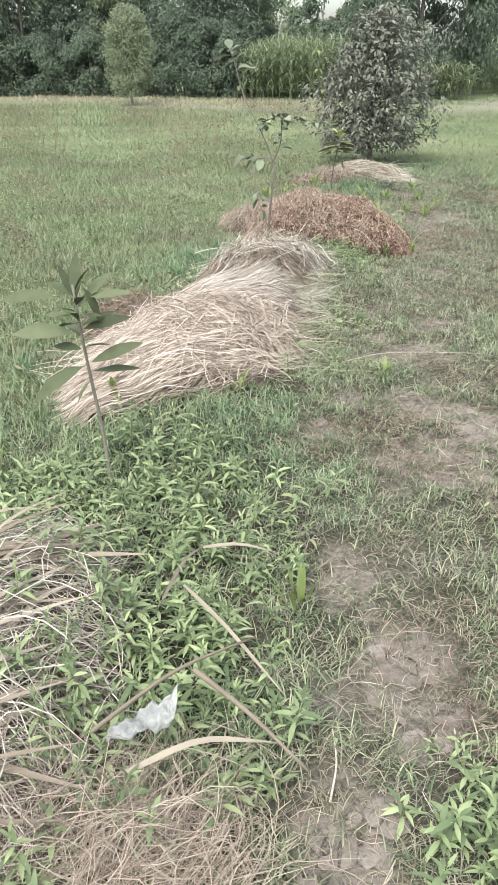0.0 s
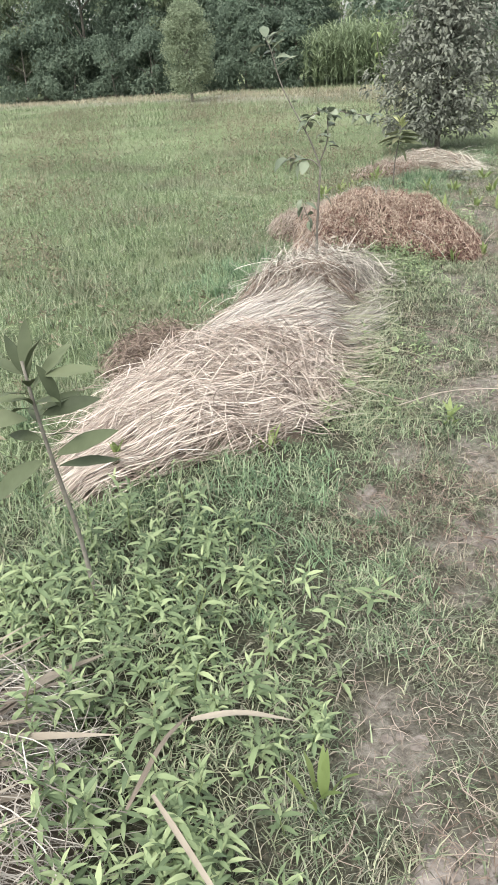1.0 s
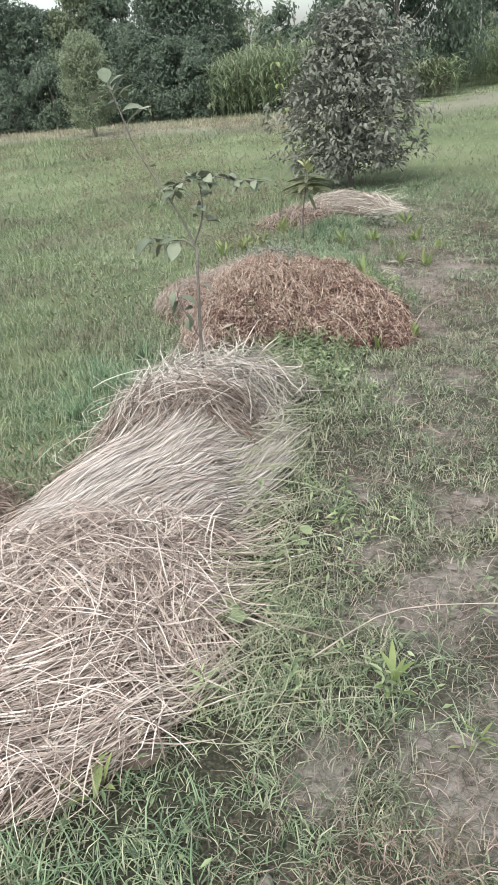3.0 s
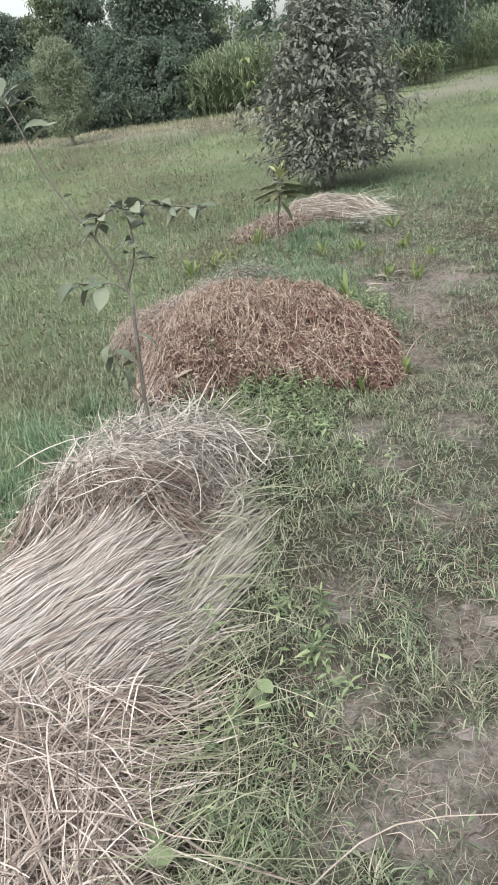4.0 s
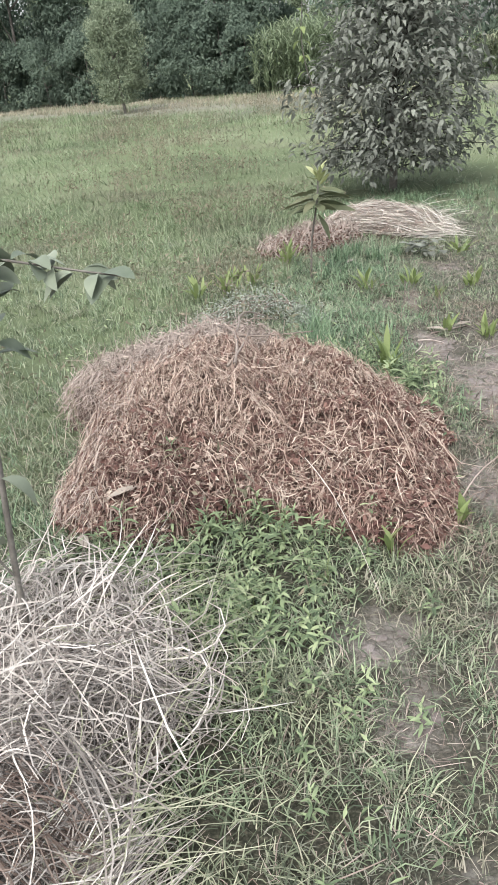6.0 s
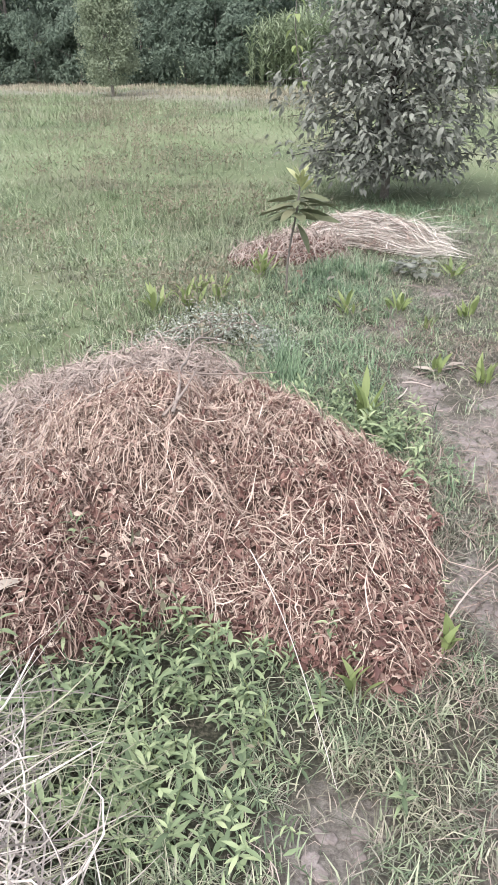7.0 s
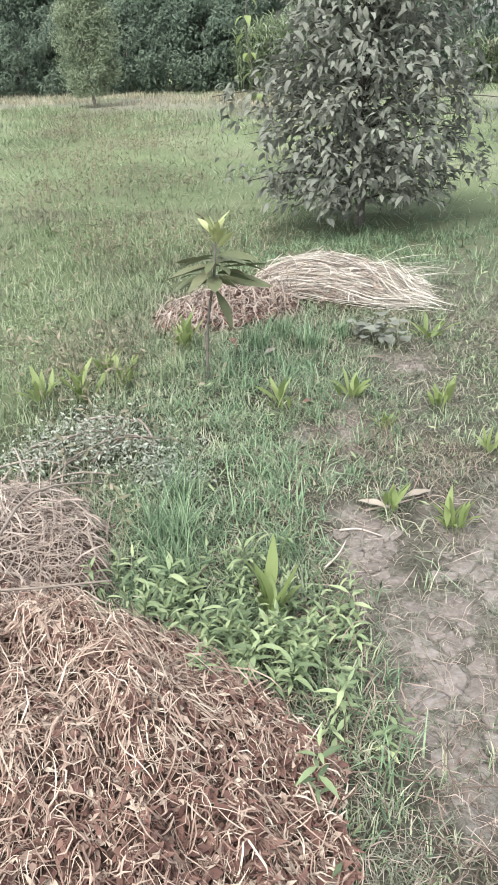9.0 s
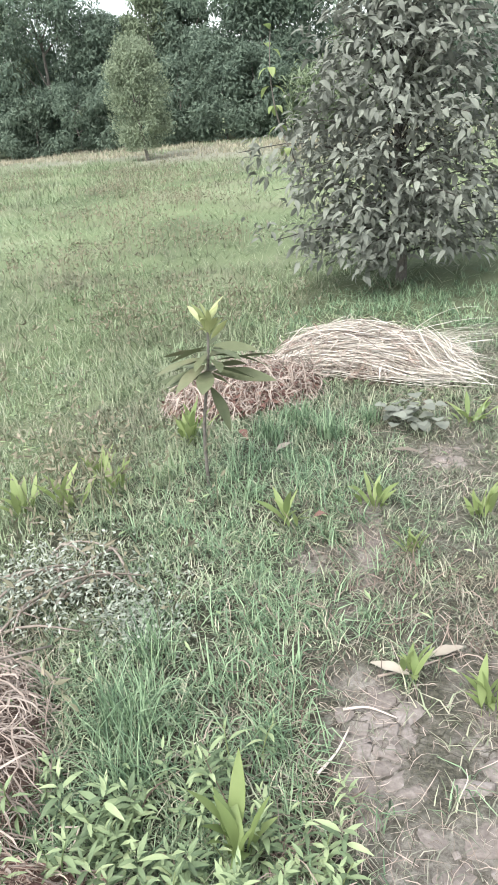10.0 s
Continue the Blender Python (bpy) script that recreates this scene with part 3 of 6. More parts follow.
# ---- turf and meadow ----
def turf():
    def tufts(n, per, x_of, y0, y1, keep, size, wid, name, material, label, lean=(0.3, 1.0), seg=3, spread=0.02, cat="grass", focus=0.0):
        y = rng.uniform(y0, y1, n)
        lo, hi = x_of(y)
        x = lo + (hi - lo) * rng.uniform(0, 1, n)
        if focus:
            x = np.where(rng.uniform(0, 1, n) < focus, np.interp(y, [1.5, 5, 9, 12], [0.4, 0.85, 1.2, 1.2]) + rng.normal(0, 0.75, n), x)
        k = rng.uniform(0, 1, n) < keep(x, y)
        x, y = np.repeat(x[k], per), np.repeat(y[k], per)
        s = np.repeat(rng.uniform(0.6, 1.3, k.sum()), per)
        x, y = x + rng.normal(0, spread, len(x)), y + rng.normal(0, spread, len(x))
        sz = size(x, y) * s * rng.uniform(0.55, 1.15, len(x))
        v, f = blades(x, y, gz(x, y) - 0.004, sz, wid * rng.uniform(0.6, 1.3, len(x)), rng.uniform(*lean, len(x)), seg)
        stuff(name, raw(name, v, f, material), label, cat)

    wedge = lambda y: (-1.3 - 0.28 * y, 2.0 + 0.34 * y)
    clear = lambda x, y: (1 - covered(x, y)) * (1 - 0.85 * bare(x, y))
    tufts(36000, 10, wedge, 0.9, 11.5, lambda x, y: clear(x, y) * (1 - np.interp(y, [2, 4, 7, 8], [0.6, 0.45, 0.45, 0.65]) * pathness(x, y)) * np.clip(0.62 + 0.5 * wob(x, y, 4) + 0.55 * wob(x, y, 21, 0.4), 0.08, 1),
          lambda x, y: 0.06 + 0.02 * wob(x, y, 3) + 0.03 * smooth(0.0, -1.2, x), 0.0047, "turf_grass", M_GRASS, "short green turf grass with mixed dry blades", lean=(0.5, 1.35), spread=0.019, focus=0.6)
    tufts(25000, 9, lambda y: (0.1 + 0.08 * y, 2.2 + 0.2 * y), 0.9, 11.5, lambda x, y: (1 - covered(x, y)) * (1 - 0.5 * bare(x, y)) * np.clip(0.3 + pathness(x, y), 0, 1) * np.clip(0.6 + 0.6 * wob(x, y, 7) + 0.5 * wob(x, y, 23, 1.0), 0.05, 1),
          lambda x, y: 0.048 + 0.012 * wob(x, y, 6), 0.0036, "worn_path_grass", M_PATHGRASS, "short greyish trodden grass along the path", lean=(0.7, 1.4), spread=0.02, focus=0.5)
    tufts(15000, 8, lambda y: (-4.4 + 0 * y, -0.3 + 0.1 * y), 3.0, 14, lambda x, y: clear(x, y) * np.clip(0.6 + 0.6 * wob(x, y, 2.2), 0.1, 1),
          lambda x, y: 0.1 + 0.035 * wob(x, y, 2), 0.0058, "tall_meadow_grass", M_FIELD, "knee-low pale green meadow grass", lean=(0.4, 1.15), spread=0.03)
    tufts(15000, 7, lambda y: (-2.6 - 0.42 * y, 2.5 + 0.5 * y), 10.5, 21, lambda x, y: clear(x, y) * np.clip(0.8 + 0.4 * wob(x, y, 1.1), 0.2, 1) * (1 - 0.6 * pathness(x, y)),
          lambda x, y: 0.1 + 0.035 * wob(x, y, 1.3) + 0.02 * smooth(0.5, -1, x), 0.009, "middle_meadow_grass", M_FIELD, "soft green meadow grass across the field", lean=(0.7, 1.3), seg=2, spread=0.06)
    tufts(12000, 7, lambda y: (-6.0 - 0.45 * y, 4 + 0.5 * y), 20, 34, lambda x, y: (1 - bare(x, y)) * np.clip(0.8 + 0.4 * wob(x, y, 0.7), 0.2, 1),
          lambda x, y: (0.13 + 0.05 * wob(x, y, 0.9)) * (1 - 0.5 * smooth(3.5, 5.5, x)), 0.016, "far_meadow_grass", M_FIELD, "pale green grass at the far side of the meadow", lean=(0.4, 1.0), seg=2, spread=0.12)
    tufts(9000, 7, lambda y: (-24 + 0 * y, 3.5 + 0 * y), 25, 38, lambda x, y: np.exp(-(((field_edge(x) - 2.2 - y) / 1.6) ** 2)) * np.clip(0.7 + 0.6 * wob(x, y, 1.3), 0, 1),
          lambda x, y: 0.13 + 0.05 * wob(x, y, 1), 0.02, "dry_margin_grass", M_DRYBAND, "tan dry grass along the field margin", lean=(0.2, 0.7), spread=0.12)
    lush = lambda x, y: np.clip(np.exp(-(((x - 1.12) / 0.34) ** 2) - ((y - 9.35) / 1.05) ** 2) * 1.6 + np.exp(-(((x - 1.12) / 0.3) ** 2) - ((y - 8.25) / 0.35) ** 2) * 1.5 + np.exp(-(((x + 0.35) / 0.45) ** 2) - ((y - 6.4) / 0.7) ** 2) + np.exp(-(((x - 0.1) / 0.55) ** 2) - ((y - 3.35) / 0.4) ** 2) + 1.2 * np.exp(-(((x - 1.75) / 0.85) ** 2) - ((y - 12.4) / 0.6) ** 2), 0, 1)
    tufts(17000, 9, lambda y: (-1.2 + 0 * y, 2.0 + smooth(10.5, 11.5, y)), 2.6, 13.3, lambda x, y: clear(x, y) * lush(x, y) * np.clip(0.65 + 0.6 * wob(x, y, 19, 2.0), 0.1, 1), lambda x, y: 0.085 + 0.025 * wob(x, y, 5), 0.005, "lush_turf", M_BRIGHT, "lush soft bluish-green grass between the heaps", lean=(0.5, 1.3), spread=0.02)
    # forbs with dark seed heads
    x, y = scatter(26000, -9, 3.0, 3.2, 26, lambda x, y: (1 - covered(x, y)) * 0.85 * np.clip(wob(x, y, 1.7, 2.0) * 1.3 + 0.15, 0, 1) * smooth(0.4, -0.8, x - 0.1 * y) * (x > -2.5 - 0.42 * y))
    n = len(x)
    hgt = rng.uniform(0.12, 0.3, n)
    v1 = blades(x, y, gz(x, y), hgt, np.full(n, 0.004), rng.uniform(0.05, 0.4, n), 3)
    per = 7
    t = rng.uniform(0.35, 1.05, n * per)
    c = np.stack([np.repeat(x, per) + rng.normal(0, 0.025, n * per), np.repeat(y, per) + rng.normal(0, 0.025, n * per), np.repeat(gz(x, y), per) + np.repeat(hgt, per) * t], -1)
    v, f = cards(c, unit(rng.normal(0, 1, (n * per, 3)) + [0, 0, 0.3]), unit(rng.normal(0, 1, (n * per, 3))), rng.uniform(0.018, 0.055, n * per), rng.uniform(0.007, 0.016, n * per))
    stuff("meadow_forb_stems", raw("meadow_forb_stems", *v1, M_FORB), "thin brownish stems of meadow weeds", "weeds")
    stuff("meadow_forb_heads", raw("meadow_forb_heads", v, f, M_FORB), "small dark leaves and seed heads of meadow weeds", "weeds")
    # low broad leaves among the turf
    x, y = scatter(52000, -4, 5, 0.9, 12, lambda x, y: clear(x, y) * np.clip(0.15 + 0.9 * wob(x, y, 2.6, 0.7) + 0.3 * wob(x, y, 9), 0, 1) * (x > -1.3 - 0.28 * y) * (x < 2 + 0.34 * y) * (1 - 0.6 * pathness(x, y)))
    n = len(x)
    c = np.stack([x, y, gz(x, y) + rng.uniform(0.02, 0.075, n)], -1)
    a = rng.uniform(0, 6.28, n)
    v, f = cards(c, unit(np.stack([np.cos(a), np.sin(a), rng.uniform(-0.2, 0.7, n)], -1)), unit(rng.normal(0, 0.4, (n, 3)) + [0, 0, 1]), rng.uniform(0.02, 0.05, n), rng.uniform(0.006, 0.012, n))
    stuff("turf_herbs", raw("turf_herbs", v, f, M_WEED), "small green leaves of low herbs in the turf", "herbs")
    # flat dead stems on the path
    x, y = scatter(42000, 0.1, 3.4, 0.9, 11, lambda x, y: (1 - covered(x, y)) * np.clip(pathness(x, y) * 0.9 + 0.6 * bare(x, y), 0.02, 1) * np.clip(0.6 + 0.8 * wob(x, y, 5, 1.0), 0.05, 1))
    n = len(x)
    v, f = strands(x, y, rng.uniform(0, 2 * np.pi, n), rng.gamma(3, 0.02, n), rng.uniform(0.001, 0.0026, n), gz, 0.003, 0.7, 4, 0.012)
    stuff("trodden_straw", raw("trodden_straw", v, f, M_LITTERGREY), "thin dead grass stems trodden flat on the path", "straw")
    x, y = scatter(46000, 0.2, 2.8, 0.9, 11, lambda x, y: (1 - covered(x, y)) * np.clip(1.3 * wob(x, y, 3.3, 1.3) + 0.5 * wob(x, y, 13) + 0.05, 0, 1) * smooth(-0.1, 0.4, x - 0.12 * y))
    n = len(x)
    v, f = strands(x, y, rng.uniform(0, 2 * np.pi, n), rng.gamma(3, 0.021, n), rng.uniform(0.0014, 0.0034, n), gz, 0.006, 0.8, 4, 0.03)
    stuff("withered_grass", raw("withered_grass", v, f, M_OLDMULCH), "withered brown grass stems among the turf", "grass")
    x, y = scatter(60000, 0.2, 2.6, 0.9, 10.6, lambda x, y: (1 - covered(x, y)) * np.clip(smooth(0.1, 0.4, bare(x, y)) + 0.35 * pathness(x, y), 0, 1) * np.clip(0.6 + 0.5 * wob(x, y, 7, 2.0), 0.15, 1))
    n = len(x)
    v, f = strands(x, y, rng.uniform(0, 2 * np.pi, n), rng.gamma(3, 0.011, n), rng.uniform(0.0008, 0.0022, n), gz, 0.004, 0.9, 3, 0.01)
    stuff("dead_thatch", raw("dead_thatch", v, f, M_THATCH), "short brown dead grass bits on the dried mud", "litter")


turf()


def mud_crust(ground):
    """Cracked plates of dried mud on the bare patches, each a piece of the ground."""
    shapes = []
    for k in range(14):
        m = 9
        th = np.linspace(0, 6.28, m, endpoint=False) + rng.uniform(-0.25, 0.25, m)
        rad = rng.uniform(0.6, 1.1, m)
        px, py = rad * np.cos(th), rad * np.sin(th)
        tl = rng.normal(0, 0.04, 2)
        top = np.stack([px, py, px * tl[0] + py * tl[1] + rng.normal(0, 0.02, m)], -1)
        inner = np.stack([px * 0.75, py * 0.75, top[:, 2] + 0.06 + rng.normal(0, 0.02, m)], -1)
        low = np.stack([px, py, np.full(m, -0.5)], -1)
        v = np.concatenate([low, top, inner, [[0, 0, 0.07]]])
        i = np.arange(m)
        j = (i + 1) % m
        f = np.concatenate([np.stack([i, j, j + m, i + m], -1), np.stack([i + m, j + m, j + 2 * m, i + 2 * m], -1)])
        cap = np.stack([i + 2 * m, j + 2 * m, np.full(m, 3 * m)], -1)
        shapes.append(raw("mud_plate", v, np.concatenate([f[:, [0, 1, 2]], f[:, [0, 2, 3]], cap]), M_MUD))
    for cx, cy, rx, ry, size in [(0.84, 2.0, 0.17, 0.26, 0.085), (0.66, 1.48, 0.12, 0.17, 0.075), (1.12, 3.3, 0.2, 0.24, 0.085), (1.37, 3.62, 0.18, 0.22, 0.085), (0.64, 3.55, 0.07, 0.12, 0.07), (1.04, 4.5, 0.12, 0.1, 0.075),
                                 (1.7, 8.1, 0.13, 0.36, 0.09), (1.51, 8.6, 0.09, 0.22, 0.08), (1.97, 8.62, 0.2, 0.26, 0.085), (1.43, 9.4, 0.06, 0.26, 0.075), (1.72, 10.1, 0.08, 0.1, 0.07), (1.56, 7.25, 0.08, 0.16, 0.07)]:
        seeds = rng.uniform(-1.3, 1.3, (int(6.5 * rx * ry / size**2) + 6, 2)) * [rx, ry]
        for i, q in enumerate(seeds):
            if (q[0] / rx) ** 2 + (q[1] / ry) ** 2 > rng.uniform(0.5, 1.2):
                continue
            around = np.linspace(0, 6.28, 9)[:-1] + rng.uniform(-0.3, 0.3, 8)
            poly = [np.array((np.cos(c), np.sin(c))) * size * rng.uniform(0.55, 0.8) for c in around]
            for j, o in enumerate(seeds):
                away = o - q
                d = np.hypot(*away)
                if j == i or d > 3 * size:
                    continue
                away, lim, cut = away / d, d / 2 - rng.uniform(0.0015, 0.0045), []
                for a, b in zip(poly, poly[1:] + poly[:1]):
                    da, db = a @ away - lim, b @ away - lim
                    if da <= 0:
                        cut.append(a)
                    if da * db < 0:
                        cut.append(a + (b - a) * da / (da - db))
                poly = cut
            if len(poly) < 3:
                continue
            rim = []
            for a, b in zip(poly, poly[1:] + poly[:1]):
                rim += [a, (a * 2 + b) / 3 + rng.normal(0, 0.0022, 2), (a + b * 2) / 3 + rng.normal(0, 0.0022, 2)]
            rim = np.array(rim)
            m = len(rim)
            mid = rim.mean(0)
            tilt = rng.normal(0, 0.05, 2)
            z = (rim - mid) @ tilt + rng.normal(0, 0.0006, m)
            inner = mid + (rim - mid) * 0.86
            v = np.concatenate([np.column_stack([rim, np.full(m, -0.02)]), np.column_stack([rim, z]), np.column_stack([inner, z + 0.003 + rng.normal(0, 0.0006, m)]), [[*mid, 0.0035]]])
            k = np.arange(m)
            n2 = (k + 1) % m
            side = np.concatenate([np.stack([k, n2, n2 + m, k + m], -1), np.stack([k + m, n2 + m, n2 + 2 * m, k + 2 * m], -1)])
            me = raw("mud_plate", v, np.concatenate([side[:, [0, 1, 2]], side[:, [0, 2, 3]], np.stack([k + 2 * m, n2 + 2 * m, np.full(m, 3 * m)], -1)]), M_MUD)
            x, y = cx + q[0], cy + q[1]
            part("mud_plate", me, ground, pose(x, y, float(gz(x, y)) + rng.uniform(-0.002, 0.004)))
    for cx, cy, rx, ry in BARE:
        for _ in range(min(int(12 * rx * ry / 0.03), 26)):
            a, q = rng.uniform(0, 6.28), rng.uniform(0, 1) ** 0.5 * 0.85
            x, y, s = cx + q * rx * np.cos(a), cy + q * ry * np.sin(a), rng.uniform(0.01, 0.036)
            if bare(np.array([x]), np.array([y]))[0] < 0.35:
                continue
            part("mud_plate", shapes[int(rng.integers(0, 14))], ground, pose(x, y, float(gz(x, y)) + rng.uniform(0.0, 0.009), rng.normal(0, 6), rng.normal(0, 6), rng.uniform(0, 360)) @ Matrix.Diagonal((s, s * rng.uniform(0.6, 1.1), 0.01, 1)))


mud_crust(ground)

# ---- tree line and distance ----
def crown_leaves(cx, cy, z0, z1, rx, ry, n, leaf, clumps, droop=0.5, shape=1.0, r=rng, tight=0.17):
    """Leaves in clumps that fill a crown's outer half; shape > 1 narrows the top."""
    a = r.uniform(0, 2 * np.pi, clumps)
    h = r.uniform(0, 1, clumps) ** 0.85
    prof = np.sin(np.pi * np.clip(0.12 + 0.84 * h ** (1 / shape), 0, 1)) ** 0.6
    q = r.uniform(0.25, 1, clumps) ** 0.5 * prof
    cc = np.stack([cx + rx * q * np.cos(a), cy + ry * q * np.sin(a), z0 + (z1 - z0) * h], -1)
    size = r.uniform(0.6, 1.4, clumps)
    pick = r.integers(0, clumps, n)
    lobe = unit(r.normal(0, 1, (n, 3))) * (r.uniform(0.15, 1, n) ** 0.5)[:, None]
    c = cc[pick] + lobe * (1.9 * tight * size[pick] * min(rx, (z1 - z0) / 2))[:, None] * [1, 1, 0.8]
    c[:, 2] = np.maximum(c[:, 2], z0 * 0.6 + 0.05)
    d = unit(lobe * 0.7 + r.normal(0, 0.7, (n, 3)) - [0, 0, droop])
    nr = unit(1.3 * lobe + r.normal(0, 0.45, (n, 3)) + [0, 0, 0.7])
    return cards(c, d, nr, leaf * r.uniform(0.6, 1.4, n), leaf * r.uniform(0.3, 0.55, n))


def tree(name, label, x, y, h, rad, z0, n, leaf, material, clumps=46, droop=0.6, shape=1.0, trunk=0.1, limbs=6, depth=None, tight=0.17, group="trees along the field"):
    g = float(gz(x, y))
    ob = thing(name, label, "tree", (x, y, g), group)
    r = np.random.default_rng(int(abs(x * 131 + y * 17)) + 5)
    bow = r.normal(0, 0.12, 2)
    part("trunk", tube("trunk", bend([(0, 0, -0.1), (bow[0] * 0.5, bow[1] * 0.5, h * 0.3), (bow[0], bow[1], h * 0.6), (bow[0] * 1.4, bow[1], h * 0.93)]), np.linspace(trunk, trunk * 0.2, 10), M_BARK), ob)
    for k in range(limbs):
        a, z = 6.28 * k / limbs + r.uniform(-0.4, 0.4), h * r.uniform(0.25, 0.65)
        e = rad * r.uniform(0.5, 0.85)
        part("limb", tube("limb", bend([(bow[0] * 0.7, bow[1] * 0.7, z), (e * 0.5 * np.cos(a), e * 0.5 * np.sin(a), z + 0.12 * h), (e * np.cos(a), e * np.sin(a), z + 0.22 * h)], 6), np.linspace(trunk * 0.45, trunk * 0.1, 6), M_BARK, 5), ob)
    v, f = crown_leaves(0, 0, z0, h, rad, depth or rad, n, leaf, clumps, droop, shape, r, tight)
    part("crown", raw("crown", v, f, material), ob)
    return ob


DARK = "dark green leafy tree at the edge of the field"
for x, y, h, rad, z0, n, mt in [(-20.5, 41, 6.2, 2.6, 0.5, 7500, M_TREE), (-16.5, 39.5, 6.4, 2.6, 0.4, 9500, M_TREE), (-11.9, 37.6, 6.5, 2.3, 0.2, 16000, M_TREE), (-14.4, 38.4, 5.6, 1.7, 0.2, 9000, M_TREELIGHT),
                                (-9.0, 37.2, 4.3, 1.3, 0.2, 9000, M_TREE), (-7.3, 36.8, 4.9, 1.25, 0.2, 10000, M_TREELIGHT), (-6.0, 36.6, 4.5, 1.2, 0.2, 9500, M_TREE), (-3.05, 35.5, 7.0, 2.45, 0.4, 22000, M_TREE)]:
    tree("leafy_tree", DARK if mt is M_TREE else "lighter green tree among darker ones at the field edge", x, y, h, rad, z0, int(n * 1.5), 0.175, mt, 75)
tree("leafy_tree", "tall dense tree with narrow hanging leaves beside the crop", 4.45, 31.2, 6.6, 2.45, 0.15, 32000, 0.175, M_TREE, 90, 1.4)
for x, y, h, rad, n in [(-14.6, 36.8, 2.6, 1.7, 5000), (-12.2, 36.2, 2.2, 1.4, 5200), (-10.2, 35.8, 2.2, 1.4, 5200), (-8.4, 35.2, 2.2, 1.1, 4600), (-6.0, 34.4, 2.4, 1.2, 5000), (-4.3, 33.6, 2.8, 1.3, 6000), (-3.0, 32.6, 2.5, 1.1, 5600), (-2.1, 31.9, 2.2, 0.8, 4000), (-17.8, 38, 2.8, 1.6, 3800)]:
    tree("shrub", "dense dark shrub at the foot of the trees", x, y, h, rad, 0.05, int(n * 1.3), 0.15, M_TREE, 46, 0.4, 1.0, 0.05, 4, tight=0.2, group="shrubs along the field")
for x, y, h, rad, mt in [(1.4, 58, 4.7, 2.6, M_TREE), (-1.5, 62, 4.8, 3.0, M_TREELIGHT), (4.5, 60, 4.6, 2.4, M_TREELIGHT), (14.2, 52, 4.6, 2.6, M_TREE), (18, 56, 5.0, 3.0, M_TREE), (11.8, 49, 3.2, 1.8, M_TREELIGHT),
                         (-26, 50, 5.5, 3.2, M_TREE), (-19, 50, 5.0, 3.0, M_TREE), (-10.5, 48, 4.2, 2.6, M_TREE), (-5, 47, 5, 2.6, M_TREE), (-14.5, 49, 4.4, 3, M_TREELIGHT)]:
    tree("distant_tree", "rounded tree in the distance behind the field", x, y, h, rad, 0.4, 3200, 0.34, mt, 34, 0.4, 1.0, 0.14, 5, group="distant trees")
tree("distant_tree", "tall narrow dark tree beyond the crop", 10.1, 45, 6.6, 1.15, 0.8, 5500, 0.26, M_TREE, 40, 0.5, 1.5, 0.12, 5, group="distant trees")
tree("feathery_tree", "small feathery pale green tree standing in the field margin", -5.2, 27.9, 2.75, 0.72, 0.35, 24000, 0.075, M_WILLOW, 170, -0.6, 1.0, 0.05, 7, tight=0.2, group="")

pole = thing("utility_pole", "thin grey concrete pole beyond the trees", "pole", (9.05, 40, float(gz(9.05, 40))))
part("shaft", tube("shaft", [(0, 0, 0), (0, 0, 1.5), (0, 0, 3.4)], [0.035, 0.032, 0.028], M_POLE), pole)


def crop(name, label, n, x0, x1, y0, y1, hgt, keep, material=None):
    """Tall leafy stalks with long arching leaves."""
    x, y = scatter(n, x0, x1, y0, y1, keep)
    k = len(x)
    h = hgt * rng.uniform(0.75, 1.1, k)
    chunks = [blades(x, y, gz(x, y), h, np.full(k, 0.014), rng.uniform(0.02, 0.12, k), 3)]
    per = 16
    t = rng.uniform(0.1, 0.97, k * per)
    m = k * per
    chunks.append(blades(np.repeat(x, per), np.repeat(y, per), np.repeat(gz(x, y), per) + np.repeat(h, per) * t, rng.uniform(0.3, 0.7, m), rng.uniform(0.03, 0.055, m), rng.uniform(0.95, 1.4, m), 4))
    return stuff(name, joined(name, chunks, material or M_MAIZE), label, "crop")


crop("maize_patch", "stand of tall bright green maize at the field edge", 900, -2.2, 3.4, 29.6, 37, 1.85, lambda x, y: smooth(0, 1.2, y - np.interp(x, [-2.2, 1, 3.4], [29.8, 29.6, 31])) * (x > -1.9 + 0.12 * (y - 30)))
crop("maize_patch", "tall green crop beyond the worn track", 700, 6.6, 15, 32, 42, 1.7, lambda x, y: 1.0 + 0 * x)
crop("reed_clump", "clump of tall pale green reeds under a tree", 45, 4.2, 5.9, 28.6, 29.6, 0.95, lambda x, y: 1.0 + 0 * x, M_FIELD)


